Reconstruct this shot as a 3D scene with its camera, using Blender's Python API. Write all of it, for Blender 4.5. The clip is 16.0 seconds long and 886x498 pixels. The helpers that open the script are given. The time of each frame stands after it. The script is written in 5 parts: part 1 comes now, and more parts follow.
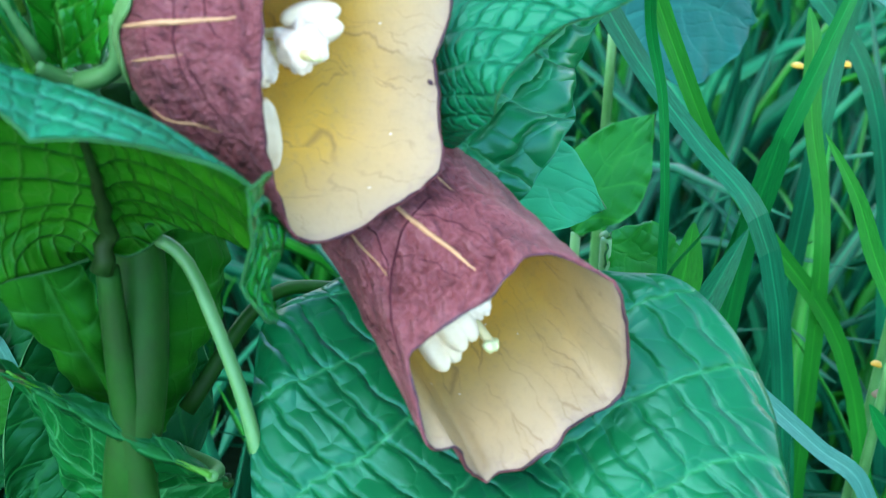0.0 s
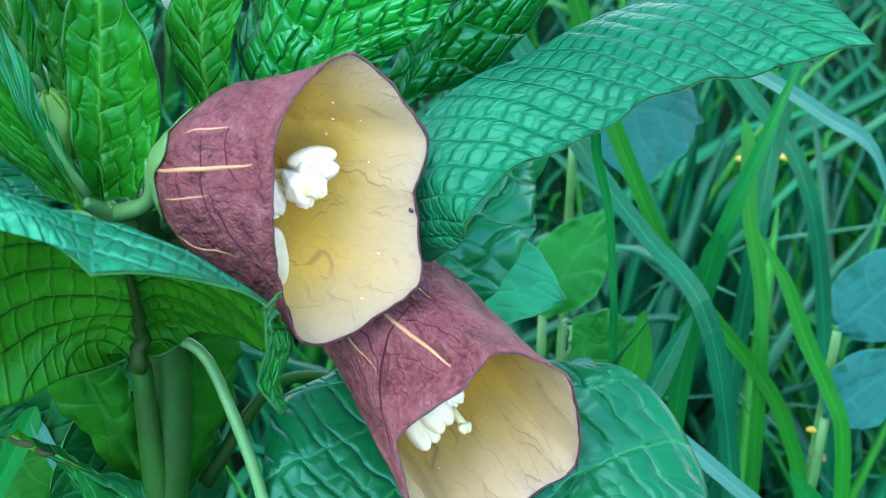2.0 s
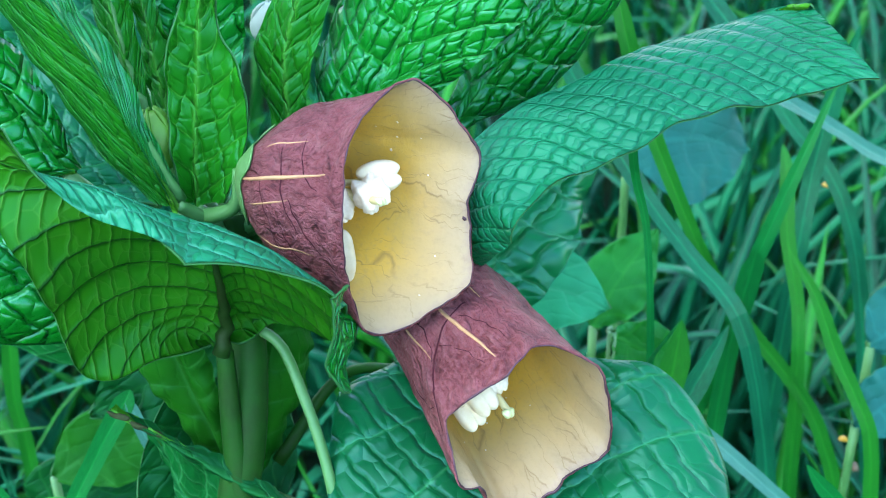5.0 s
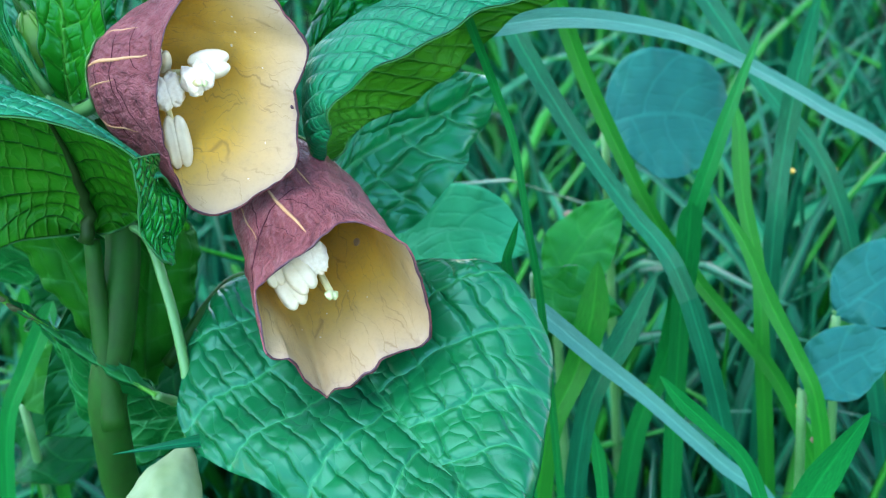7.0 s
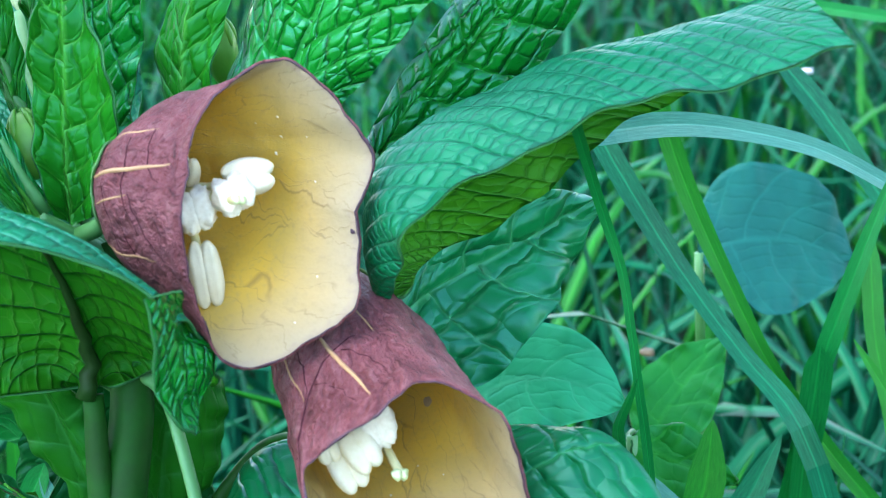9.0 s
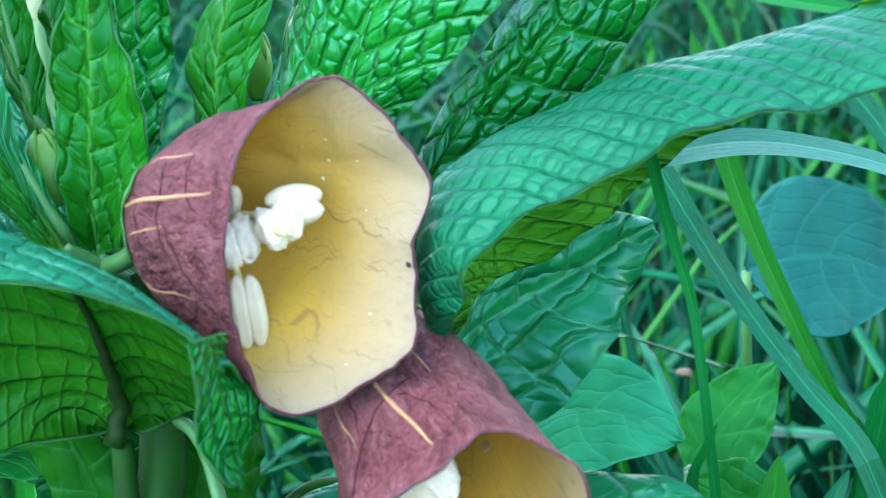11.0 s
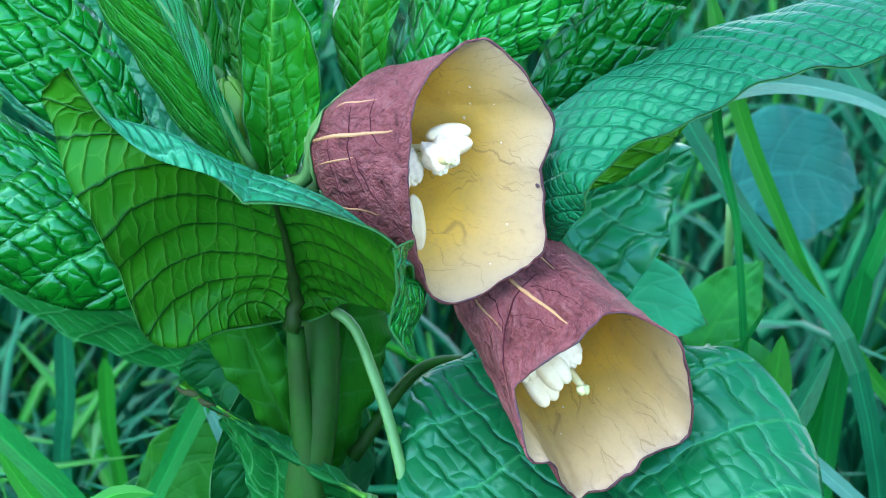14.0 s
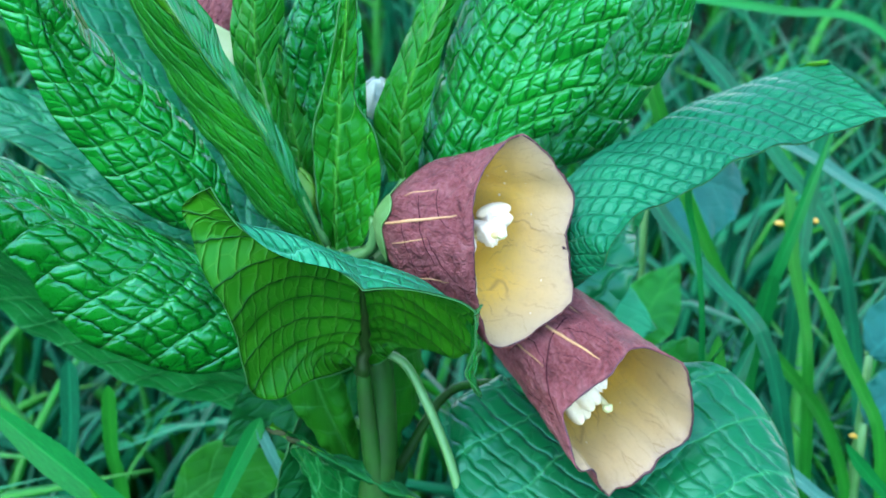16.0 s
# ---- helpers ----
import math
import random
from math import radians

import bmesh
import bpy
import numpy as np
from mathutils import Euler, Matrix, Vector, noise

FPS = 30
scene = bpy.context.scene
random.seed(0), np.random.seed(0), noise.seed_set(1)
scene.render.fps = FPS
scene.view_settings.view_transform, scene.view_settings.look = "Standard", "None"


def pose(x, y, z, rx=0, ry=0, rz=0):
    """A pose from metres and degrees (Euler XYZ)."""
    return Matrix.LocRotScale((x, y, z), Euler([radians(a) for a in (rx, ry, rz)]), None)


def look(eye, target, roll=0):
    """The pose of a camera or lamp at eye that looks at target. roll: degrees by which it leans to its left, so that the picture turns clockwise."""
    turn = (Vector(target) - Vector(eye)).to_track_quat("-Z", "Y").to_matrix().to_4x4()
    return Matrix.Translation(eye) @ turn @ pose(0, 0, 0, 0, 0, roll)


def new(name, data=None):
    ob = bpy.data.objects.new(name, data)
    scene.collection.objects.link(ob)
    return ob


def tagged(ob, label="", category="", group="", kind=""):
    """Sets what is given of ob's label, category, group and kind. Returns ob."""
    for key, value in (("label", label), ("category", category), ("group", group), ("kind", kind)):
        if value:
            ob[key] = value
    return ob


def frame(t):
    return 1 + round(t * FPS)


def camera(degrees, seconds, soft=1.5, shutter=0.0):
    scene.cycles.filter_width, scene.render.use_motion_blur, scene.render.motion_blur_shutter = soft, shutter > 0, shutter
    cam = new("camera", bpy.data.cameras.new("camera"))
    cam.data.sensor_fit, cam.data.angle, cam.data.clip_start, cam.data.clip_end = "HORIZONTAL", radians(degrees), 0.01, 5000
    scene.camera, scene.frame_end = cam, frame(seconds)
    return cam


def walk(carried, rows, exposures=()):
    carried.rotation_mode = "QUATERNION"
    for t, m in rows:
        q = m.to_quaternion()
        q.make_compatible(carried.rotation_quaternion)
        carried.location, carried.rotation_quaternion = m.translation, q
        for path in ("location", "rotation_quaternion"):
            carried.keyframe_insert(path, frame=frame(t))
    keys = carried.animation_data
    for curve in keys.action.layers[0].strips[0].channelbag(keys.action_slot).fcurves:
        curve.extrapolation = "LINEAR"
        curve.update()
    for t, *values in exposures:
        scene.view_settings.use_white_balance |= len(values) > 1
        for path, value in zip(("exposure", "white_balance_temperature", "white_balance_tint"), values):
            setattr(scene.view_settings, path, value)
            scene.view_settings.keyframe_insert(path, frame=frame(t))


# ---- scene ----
cam = camera(34.8, 16.0, soft=1.0)
cam.data.dof.use_dof = True
cam.data.dof.focus_distance = 0.108
cam.data.dof.aperture_fstop = 80
PATH = [
    (0, (0.00096, -0.07118, 0.16641), (-0.00005, 0.01332, 0.11295), 0.42),
    (0.5, (-0.00070, -0.07357, 0.16969), (-0.00138, 0.01180, 0.11761), 0.25),
    (1, (-0.00082, -0.07565, 0.17110), (-0.00152, 0.01045, 0.12024), -0.18),
    (1.5, (0.00121, -0.07783, 0.17362), (0.00029, 0.00821, 0.12266), -0.17),
    (2, (0.00135, -0.08369, 0.17806), (0.00150, 0.00281, 0.12787), 0.05),
    (2.5, (0.00000, -0.08660, 0.18000), (-0.00003, -0.00001, 0.12997), -0.01),
    (3, (-0.00097, -0.09242, 0.18265), (-0.00092, -0.00571, 0.13283), -0.09),
    (3.5, (-0.00092, -0.09414, 0.18359), (-0.00111, -0.00741, 0.13381), -0.10),
    (3.7, (-0.00121, -0.09385, 0.18331), (-0.00180, -0.00707, 0.13361), -0.33),
    (5.8, (0.01950, -0.10265, 0.18207), (0.00480, -0.01389, 0.13841), -2.50),
    (6, (0.02626, -0.10467, 0.17752), (0.00816, -0.01545, 0.13614), -3.39),
    (6.5, (0.03751, -0.10486, 0.16991), (0.01396, -0.01645, 0.12955), -4.32),
    (7, (0.04095, -0.10319, 0.16549), (0.01623, -0.01463, 0.12617), -4.53),
    (7.5, (0.03777, -0.10360, 0.16002), (0.01330, -0.01404, 0.12287), -3.38),
    (8, (0.03435, -0.10049, 0.16065), (0.00962, -0.00977, 0.12661), -3.25),
    (8.2, (0.03350, -0.09471, 0.16089), (0.00840, -0.00411, 0.12681), -3.42),
    (8.5, (0.03329, -0.08787, 0.15911), (0.00673, 0.00285, 0.12647), -3.98),
    (9, (0.02865, -0.08040, 0.15883), (0.00309, 0.01091, 0.12704), -3.97),
    (9.5, (0.02633, -0.07681, 0.15755), (0.00071, 0.01472, 0.12646), -3.76),
    (9.7, (0.02503, -0.07621, 0.15735), (-0.00037, 0.01549, 0.12659), -3.78),
    (11.8, (0.01864, -0.07323, 0.15940), (-0.00547, 0.01790, 0.12603), -4.34),
    (12, (0.01641, -0.07364, 0.15916), (-0.00637, 0.01767, 0.12533), -3.97),
    (12.5, (0.01511, -0.07659, 0.15994), (-0.00652, 0.01454, 0.12492), -3.78),
    (13, (0.01633, -0.08261, 0.16203), (-0.00530, 0.00751, 0.12446), -3.62),
    (13.5, (0.01330, -0.09298, 0.16685), (-0.00602, -0.00252, 0.12884), -3.25),
    (14, (0.00925, -0.09892, 0.16842), (-0.00645, -0.00792, 0.13004), -2.62),
    (14.5, (0.00843, -0.10285, 0.16938), (-0.00560, -0.01189, 0.13029), -2.30),
    (15, (0.00371, -0.10860, 0.17417), (-0.00564, -0.01761, 0.13375), -1.64),
    (15.5, (-0.00141, -0.11633, 0.18154), (-0.00734, -0.02566, 0.13979), -1.52),
    (16, (-0.01277, -0.11862, 0.18965), (-0.01240, -0.02850, 0.14633), -1.82),
]
walk(cam, [(t, look(eye, target, roll)) for t, eye, target, roll in PATH],
     [(0, 3.0), (8.0, 3.0), (9.0, 3.07), (9.5, 3.11), (12.0, 3.03), (13.0, 3.0), (16.0, 3.02)])

# ---- light: open shade under a blue sky ----
world = bpy.data.worlds.new("sky")
scene.world = world
world.use_nodes = True
wn = world.node_tree
sky = wn.nodes.new("ShaderNodeTexSky")
sky.sky_type = "NISHITA"
sky.sun_disc = False
sky.sun_elevation = radians(50)
sky.sun_rotation = radians(200)
sky.dust_density = 0.2
sky.ozone_density = 2.0
back = wn.nodes["Background"]
back.inputs[1].default_value = 0.135
wn.links.new(sky.outputs[0], back.inputs[0])
sun_data = bpy.data.lights.new("sun", "SUN")
sun_data.energy = 0.7
sun_data.angle = radians(55)
sun_data.color = (0.98, 0.985, 0.985)
sun = new("sun", sun_data)
sun.rotation_euler = (radians(12), radians(-28), 0)


# ---- materials ----
class Nodes:
    """Short names for building a node material."""

    def __init__(self, name):
        self.mat = bpy.data.materials.new(name)
        self.mat.use_nodes = True
        self.t = self.mat.node_tree
        self.bsdf = self.t.nodes["Principled BSDF"]

    def add(self, kind, **values):
        n = self.t.nodes.new("ShaderNode" + kind)
        for k, v in values.items():
            if k == "op":
                n.operation = v
            elif k == "mode":
                n.blend_type = v
        return n

    def put(self, socket, value):
        if hasattr(value, "is_linked"):
            self.t.links.new(value, socket)
        else:
            socket.default_value = value

    def math(self, op, a, b=0.0, clamp=False):
        n = self.add("Math", op=op)
        n.use_clamp = clamp
        self.put(n.inputs[0], a)
        self.put(n.inputs[1], b)
        return n.outputs[0]

    def mix(self, fac, a, b, mode="MIX"):
        n = self.t.nodes.new("ShaderNodeMix")
        n.data_type = "RGBA"
        n.blend_type = mode
        self.put(n.inputs[0], fac)
        for s, v in ((n.inputs[6], a), (n.inputs[7], b)):
            self.put(s, (*v, 1.0) if isinstance(v, tuple) and len(v) == 3 else v)
        return n.outputs[2]

    def noise(self, scale, detail=3.0, vector=None, rough=0.55):
        n = self.add("TexNoise")
        n.inputs["Scale"].default_value = scale
        n.inputs["Detail"].default_value = detail
        n.inputs["Roughness"].default_value = rough
        if vector:
            self.put(n.inputs["Vector"], vector)
        return n.outputs[0]

    def ramp(self, value, lo, hi):
        n = self.add("MapRange")
        self.put(n.inputs[0], value)
        n.inputs[1].default_value, n.inputs[2].default_value = lo, hi
        return n.outputs[0]

    def coords(self, which="Object"):
        return self.add("TexCoord").outputs[which]

    def split(self, v):
        n = self.add("SeparateXYZ")
        self.put(n.inputs[0], v)
        return n.outputs

    def bump(self, height, strength, distance):
        n = self.add("Bump")
        n.inputs["Strength"].default_value = strength
        n.inputs["Distance"].default_value = distance
        self.put(n.inputs["Height"], height)
        self.put(self.bsdf.inputs["Normal"], n.outputs[0])

    def finish(self, color, rough, spec=0.5, trans=0.0):
        b = self.bsdf
        self.put(b.inputs["Base Color"], (*color, 1.0) if isinstance(color, tuple) and len(color) == 3 else color)
        self.put(b.inputs["Roughness"], rough)
        b.inputs["Specular IOR Level"].default_value = spec
        if trans:
            t = self.add("BsdfTranslucent")
            self.put(t.inputs[0], (*color, 1.0) if isinstance(color, tuple) and len(color) == 3 else color)
            m = self.add("MixShader")
            m.inputs[0].default_value = trans
            self.t.links.new(b.outputs[0], m.inputs[1])
            self.t.links.new(t.outputs[0], m.inputs[2])
            self.t.links.new(m.outputs[0], self.t.nodes["Material Output"].inputs[0])
        return self.mat


def leaf_material(name, light, dark, vein, net_colour, rough=0.36, relief=1.0, net_mix=0.25, trans=0.25, gloss=0.5, vein_mix=0.5, vein_width=1.0):
    """Leaf skin. UV x runs along the side veins and y across them, one vein to the unit; rungs and a finer net part the blistered cells."""
    k = Nodes(name)
    uv = k.coords("UV")
    obj = k.coords("Object")
    big = k.noise(110, 3, obj)
    fine = k.noise(2600, 4, obj)
    mid = k.noise(500, 3, obj)
    wob = k.add("TexNoise")
    wob.inputs["Scale"].default_value = 1.7
    wob.inputs["Detail"].default_value = 3.0
    k.put(wob.inputs["Vector"], uv)
    sc = k.add("VectorMath", op="SCALE")
    k.put(sc.inputs[0], wob.outputs["Color"])
    sc.inputs["Scale"].default_value = 0.34
    warp = k.add("VectorMath", op="ADD")
    k.put(warp.inputs[0], uv)
    k.put(warp.inputs[1], sc.outputs[0])
    x, y, z = k.split(warp.outputs[0])
    f = k.math("FRACT", y)
    row = k.math("FLOOR", y)
    dv = k.math("MINIMUM", f, k.math("SUBTRACT", 1.0, f))
    flat = k.add("UVMap")
    flat.uv_map = "cells"
    loose = k.add("TexNoise")
    loose.inputs["Scale"].default_value = 0.8
    loose.inputs["Detail"].default_value = 2.0
    k.put(loose.inputs["Vector"], flat.outputs[0])
    far = k.add("VectorMath", op="SCALE")
    k.put(far.inputs[0], loose.outputs["Color"])
    far.inputs["Scale"].default_value = 0.6
    cells = k.add("VectorMath", op="ADD")
    k.put(cells.inputs[0], flat.outputs[0])
    k.put(cells.inputs[1], far.outputs[0])
    cx, cy, cz = k.split(cells.outputs[0])
    # rungs between one side vein and the next
    w = k.math("ADD", k.math("ADD", cx, k.math("MULTIPLY", f, 0.4)), k.math("MULTIPLY", row, 17.31))
    c = k.add("TexVoronoi")
    c.voronoi_dimensions = "1D"
    c.feature = "DISTANCE_TO_EDGE"
    c.inputs["Scale"].default_value = 1.0
    c.inputs["Randomness"].default_value = 0.55
    k.put(c.inputs["W"], w)
    dt = c.outputs["Distance"]
    # the finer net
    c = k.add("TexVoronoi")
    c.voronoi_dimensions = "2D"
    c.feature = "DISTANCE_TO_EDGE"
    c.inputs["Scale"].default_value = 0.95
    c.inputs["Randomness"].default_value = 0.85
    k.put(c.inputs["Vector"], cells.outputs[0])
    dn = c.outputs["Distance"]

    c = k.add("TexVoronoi")
    c.voronoi_dimensions = "2D"
    c.feature = "SMOOTH_F1"
    c.inputs["Scale"].default_value = 0.95
    c.inputs["Randomness"].default_value = 0.85
    c.inputs["Smoothness"].default_value = 0.35
    k.put(c.inputs["Vector"], cells.outputs[0])
    blister = k.math("SUBTRACT", 1.0, k.math("POWER", k.ramp(c.outputs["Distance"], 0.0, 0.75), 2.0))

    def dome(value, reach):
        return k.math("SUBTRACT", 1.0, k.math("POWER", k.math("SUBTRACT", 1.0, k.ramp(value, 0.0, reach)), 2.2))

    att = k.add("Attribute")
    att.attribute_name = "vein"
    rib = k.ramp(att.outputs["Fac"], 0.25, 0.75)
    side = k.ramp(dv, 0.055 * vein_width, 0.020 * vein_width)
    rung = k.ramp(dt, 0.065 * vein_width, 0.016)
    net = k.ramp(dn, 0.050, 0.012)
    col = k.mix(k.ramp(big, 0.35, 0.65), dark, light)
    col = k.mix(k.math("MULTIPLY", mid, 0.45), col, tuple(0.75 * q for q in light))
    info = k.add("ObjectInfo")
    col = k.mix(k.math("MULTIPLY", info.outputs["Random"], 0.3), col, dark)
    # dark net colours paint groove shade between blisters; pale ones draw veins
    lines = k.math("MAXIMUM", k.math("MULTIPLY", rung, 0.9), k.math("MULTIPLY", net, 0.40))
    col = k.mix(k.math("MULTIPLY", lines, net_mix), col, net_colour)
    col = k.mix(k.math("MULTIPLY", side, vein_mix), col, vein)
    col = k.mix(k.math("MULTIPLY", rib, 0.6), col, vein)
    h = k.math("MULTIPLY", dome(dv, 0.19), k.math("ADD", 0.12, k.math("MULTIPLY", dome(dt, 0.24), 0.88)))
    h = k.math("ADD", k.math("MULTIPLY", h, 1.0), k.math("ADD", k.math("MULTIPLY", blister, 0.26), k.math("MULTIPLY", dome(dn, 0.24), 0.18)))
    h = k.math("ADD", h, k.math("MULTIPLY", rib, 0.25))
    h = k.math("ADD", h, k.math("MULTIPLY", fine, 0.05))
    k.bump(h, 1.0, 0.00030 * relief)
    k.bsdf.inputs["Specular Tint"].default_value = (0.36, 0.92, 0.95, 1.0)  # highlights coloured blue-green to stand for reflected sky
    return k.finish(col, k.math("ADD", k.math("MULTIPLY", rib, 0.04), k.math("ADD", k.math("MULTIPLY", fine, 0.20), rough - 0.08)), gloss, trans)


def plain_material(name, light, dark, scale, rough, spec=0.4, trans=0.0, bump=0.2, depth=0.0002):
    k = Nodes(name)
    obj = k.coords("Object")
    n = k.noise(scale, 4, obj)
    f = k.noise(scale * 9, 3, obj)
    col = k.mix(k.ramp(n, 0.3, 0.7), dark, light)
    col = k.mix(k.math("MULTIPLY", f, 0.35), col, dark)
    k.bump(k.math("ADD", n, k.math("MULTIPLY", f, 0.4)), bump, depth)
    return k.finish(col, rough, spec, trans)


# near-black net colour: shade of the grooves put into the skin colour
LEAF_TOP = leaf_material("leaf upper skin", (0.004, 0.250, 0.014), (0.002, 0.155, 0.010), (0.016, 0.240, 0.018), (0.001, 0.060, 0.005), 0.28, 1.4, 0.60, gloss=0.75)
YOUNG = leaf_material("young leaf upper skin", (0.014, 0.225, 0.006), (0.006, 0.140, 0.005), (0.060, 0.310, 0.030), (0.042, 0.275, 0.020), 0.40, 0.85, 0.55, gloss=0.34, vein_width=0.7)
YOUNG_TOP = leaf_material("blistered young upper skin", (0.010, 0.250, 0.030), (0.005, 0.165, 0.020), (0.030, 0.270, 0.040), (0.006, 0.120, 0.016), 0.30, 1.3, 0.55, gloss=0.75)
# greens darkened and blued in the colour for shade and sky reflection
LEAF_SHADE_SKY = leaf_material("leaf upper skin in shade and sky tones", (0.003, 0.150, 0.040), (0.002, 0.090, 0.026), (0.022, 0.200, 0.065), (0.012, 0.160, 0.050), 0.30, 0.90, 0.50, gloss=0.45, vein_mix=0.7, vein_width=0.7)
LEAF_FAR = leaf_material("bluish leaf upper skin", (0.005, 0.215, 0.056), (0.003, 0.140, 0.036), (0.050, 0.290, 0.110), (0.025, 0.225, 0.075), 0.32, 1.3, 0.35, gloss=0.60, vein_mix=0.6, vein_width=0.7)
# base colour carries the cyan sky reflection on the arching leaf's top
SKY_SHEEN = leaf_material("bluish upper skin with painted sky sheen", (0.010, 0.225, 0.088), (0.005, 0.160, 0.062), (0.045, 0.300, 0.170), (0.030, 0.270, 0.130), 0.42, 0.9, 0.25, gloss=0.55)
# vein and net both dark here, painting the shade of the valleys
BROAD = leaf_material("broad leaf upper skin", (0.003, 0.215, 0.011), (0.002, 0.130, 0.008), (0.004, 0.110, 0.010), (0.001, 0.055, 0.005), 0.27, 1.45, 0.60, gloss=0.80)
# darkened copy of the leaf skin: shade below the plant is in the colour
LOW_SHADED = leaf_material("low leaf skin with shade in colour", (0.003, 0.095, 0.014), (0.002, 0.060, 0.010), (0.012, 0.140, 0.026), (0.008, 0.120, 0.018), 0.46, 0.4, 0.2, gloss=0.2)
# teal in the base colour stands for sky reflected at grazing angles
SHINE_SKY = leaf_material("shining upper skin tinted by sky", (0.005, 0.228, 0.080), (0.003, 0.150, 0.054), (0.016, 0.260, 0.105), (0.006, 0.180, 0.066), 0.36, 0.80, 0.28, 0.40, gloss=0.50)
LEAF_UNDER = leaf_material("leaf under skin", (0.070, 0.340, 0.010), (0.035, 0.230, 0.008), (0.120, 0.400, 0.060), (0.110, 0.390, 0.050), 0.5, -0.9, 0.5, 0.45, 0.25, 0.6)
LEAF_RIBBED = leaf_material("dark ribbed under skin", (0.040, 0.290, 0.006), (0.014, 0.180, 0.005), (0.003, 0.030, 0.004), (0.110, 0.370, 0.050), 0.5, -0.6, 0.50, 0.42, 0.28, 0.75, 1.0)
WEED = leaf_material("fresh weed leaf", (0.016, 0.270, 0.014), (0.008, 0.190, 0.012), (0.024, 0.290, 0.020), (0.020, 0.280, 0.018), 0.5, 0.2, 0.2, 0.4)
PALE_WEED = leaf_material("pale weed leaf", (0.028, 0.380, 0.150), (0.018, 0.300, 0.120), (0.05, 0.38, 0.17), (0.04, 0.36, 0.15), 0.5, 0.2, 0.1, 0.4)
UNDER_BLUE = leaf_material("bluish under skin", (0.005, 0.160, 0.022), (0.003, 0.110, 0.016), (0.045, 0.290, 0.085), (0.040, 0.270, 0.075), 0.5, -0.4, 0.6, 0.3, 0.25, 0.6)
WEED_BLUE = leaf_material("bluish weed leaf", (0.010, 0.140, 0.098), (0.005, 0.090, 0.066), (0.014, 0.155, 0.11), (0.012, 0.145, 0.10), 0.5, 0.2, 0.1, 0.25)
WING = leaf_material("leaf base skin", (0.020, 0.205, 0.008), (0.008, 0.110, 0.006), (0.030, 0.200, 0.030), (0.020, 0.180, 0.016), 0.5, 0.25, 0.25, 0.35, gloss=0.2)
WITHERED = plain_material("withered leaf edge", (0.040, 0.062, 0.022), (0.018, 0.026, 0.010), 1500, 0.8, 0.1, bump=0.6)
LEAF_RIM = plain_material("leaf margin", (0.026, 0.140, 0.040), (0.014, 0.090, 0.022), 300, 0.6, 0.2)
STALK = plain_material("green stalk", (0.10, 0.28, 0.09), (0.05, 0.19, 0.045), 250, 0.4, trans=0.1)
STEM = plain_material("plant stem", (0.006, 0.072, 0.005), (0.008, 0.036, 0.005), 260, 0.55, 0.12)
RIB = plain_material("brown green rib", (0.007, 0.044, 0.005), (0.009, 0.024, 0.004), 200, 0.55, 0.15)
CALYX = plain_material("calyx skin", (0.13, 0.30, 0.10), (0.07, 0.20, 0.05), 300, 0.45, trans=0.15)
PALE = plain_material("pale green sepal", (0.42, 0.52, 0.30), (0.30, 0.42, 0.18), 300, 0.45, trans=0.2)
BUD = plain_material("bud skin", (0.100, 0.290, 0.026), (0.050, 0.200, 0.015), 300, 0.45, trans=0.15)
WHITE_BUD = plain_material("whitish bud skin", (0.52, 0.62, 0.56), (0.38, 0.50, 0.42), 300, 0.5, 0.25, trans=0.3)
PALE_BUD = plain_material("pale bud skin", (0.22, 0.31, 0.17), (0.15, 0.24, 0.10), 300, 0.5, 0.25, trans=0.2)
ANTHER = plain_material("cream anther", (0.72, 0.64, 0.45), (0.60, 0.50, 0.30), 900, 0.6, trans=0.1)
POLLEN = plain_material("crumbly pollen", (0.76, 0.69, 0.54), (0.60, 0.50, 0.34), 2500, 0.8, bump=0.25)
FILAMENT = plain_material("pale filament", (0.72, 0.66, 0.34), (0.60, 0.52, 0.22), 700, 0.5, trans=0.15)
STIGMA = plain_material("green stigma", (0.62, 0.64, 0.34), (0.50, 0.54, 0.22), 900, 0.45)
SOIL = plain_material("dark soil", (0.006, 0.026, 0.008), (0.003, 0.010, 0.005), 60, 0.95, 0.05, bump=0.8, depth=0.004)


def grass_material(name, light, dark):
    k = Nodes(name)
    x, y, z = k.split(k.coords("UV"))
    obj = k.coords("Object")
    geo = k.add("NewGeometry")
    col = k.mix(geo.outputs["Random Per Island"], dark, light)
    col = k.mix(k.ramp(k.noise(50, 3, obj), 0.3, 0.75), col, dark)
    # long pale and dark ribs, and short flecks along the blade
    m = k.add("Mapping")
    m.inputs["Scale"].default_value = (26.0, 0.6, 1.0)
    k.put(m.inputs["Vector"], k.coords("UV"))
    streak = k.noise(1.0, 4, m.outputs[0], 0.65)
    col = k.mix(k.math("MULTIPLY", k.ramp(streak, 0.48, 0.66), 0.22), col, tuple(1.6 * c for c in light))
    col = k.mix(k.math("MULTIPLY", k.ramp(streak, 0.48, 0.34), 0.30), col, tuple(0.6 * c for c in dark))
    keel = k.ramp(k.math("ABSOLUTE", k.math("SUBTRACT", x, 0.5)), 0.06, 0.0)
    col = k.mix(k.math("MULTIPLY", keel, 0.5), col, tuple(1.5 * c for c in light))
    k.bump(k.math("ADD", k.math("MULTIPLY", k.math("SINE", k.math("MULTIPLY", x, 44.0)), 0.3), streak), 0.2, 0.0001)
    return k.finish(col, 0.38, 0.24, 0.35)


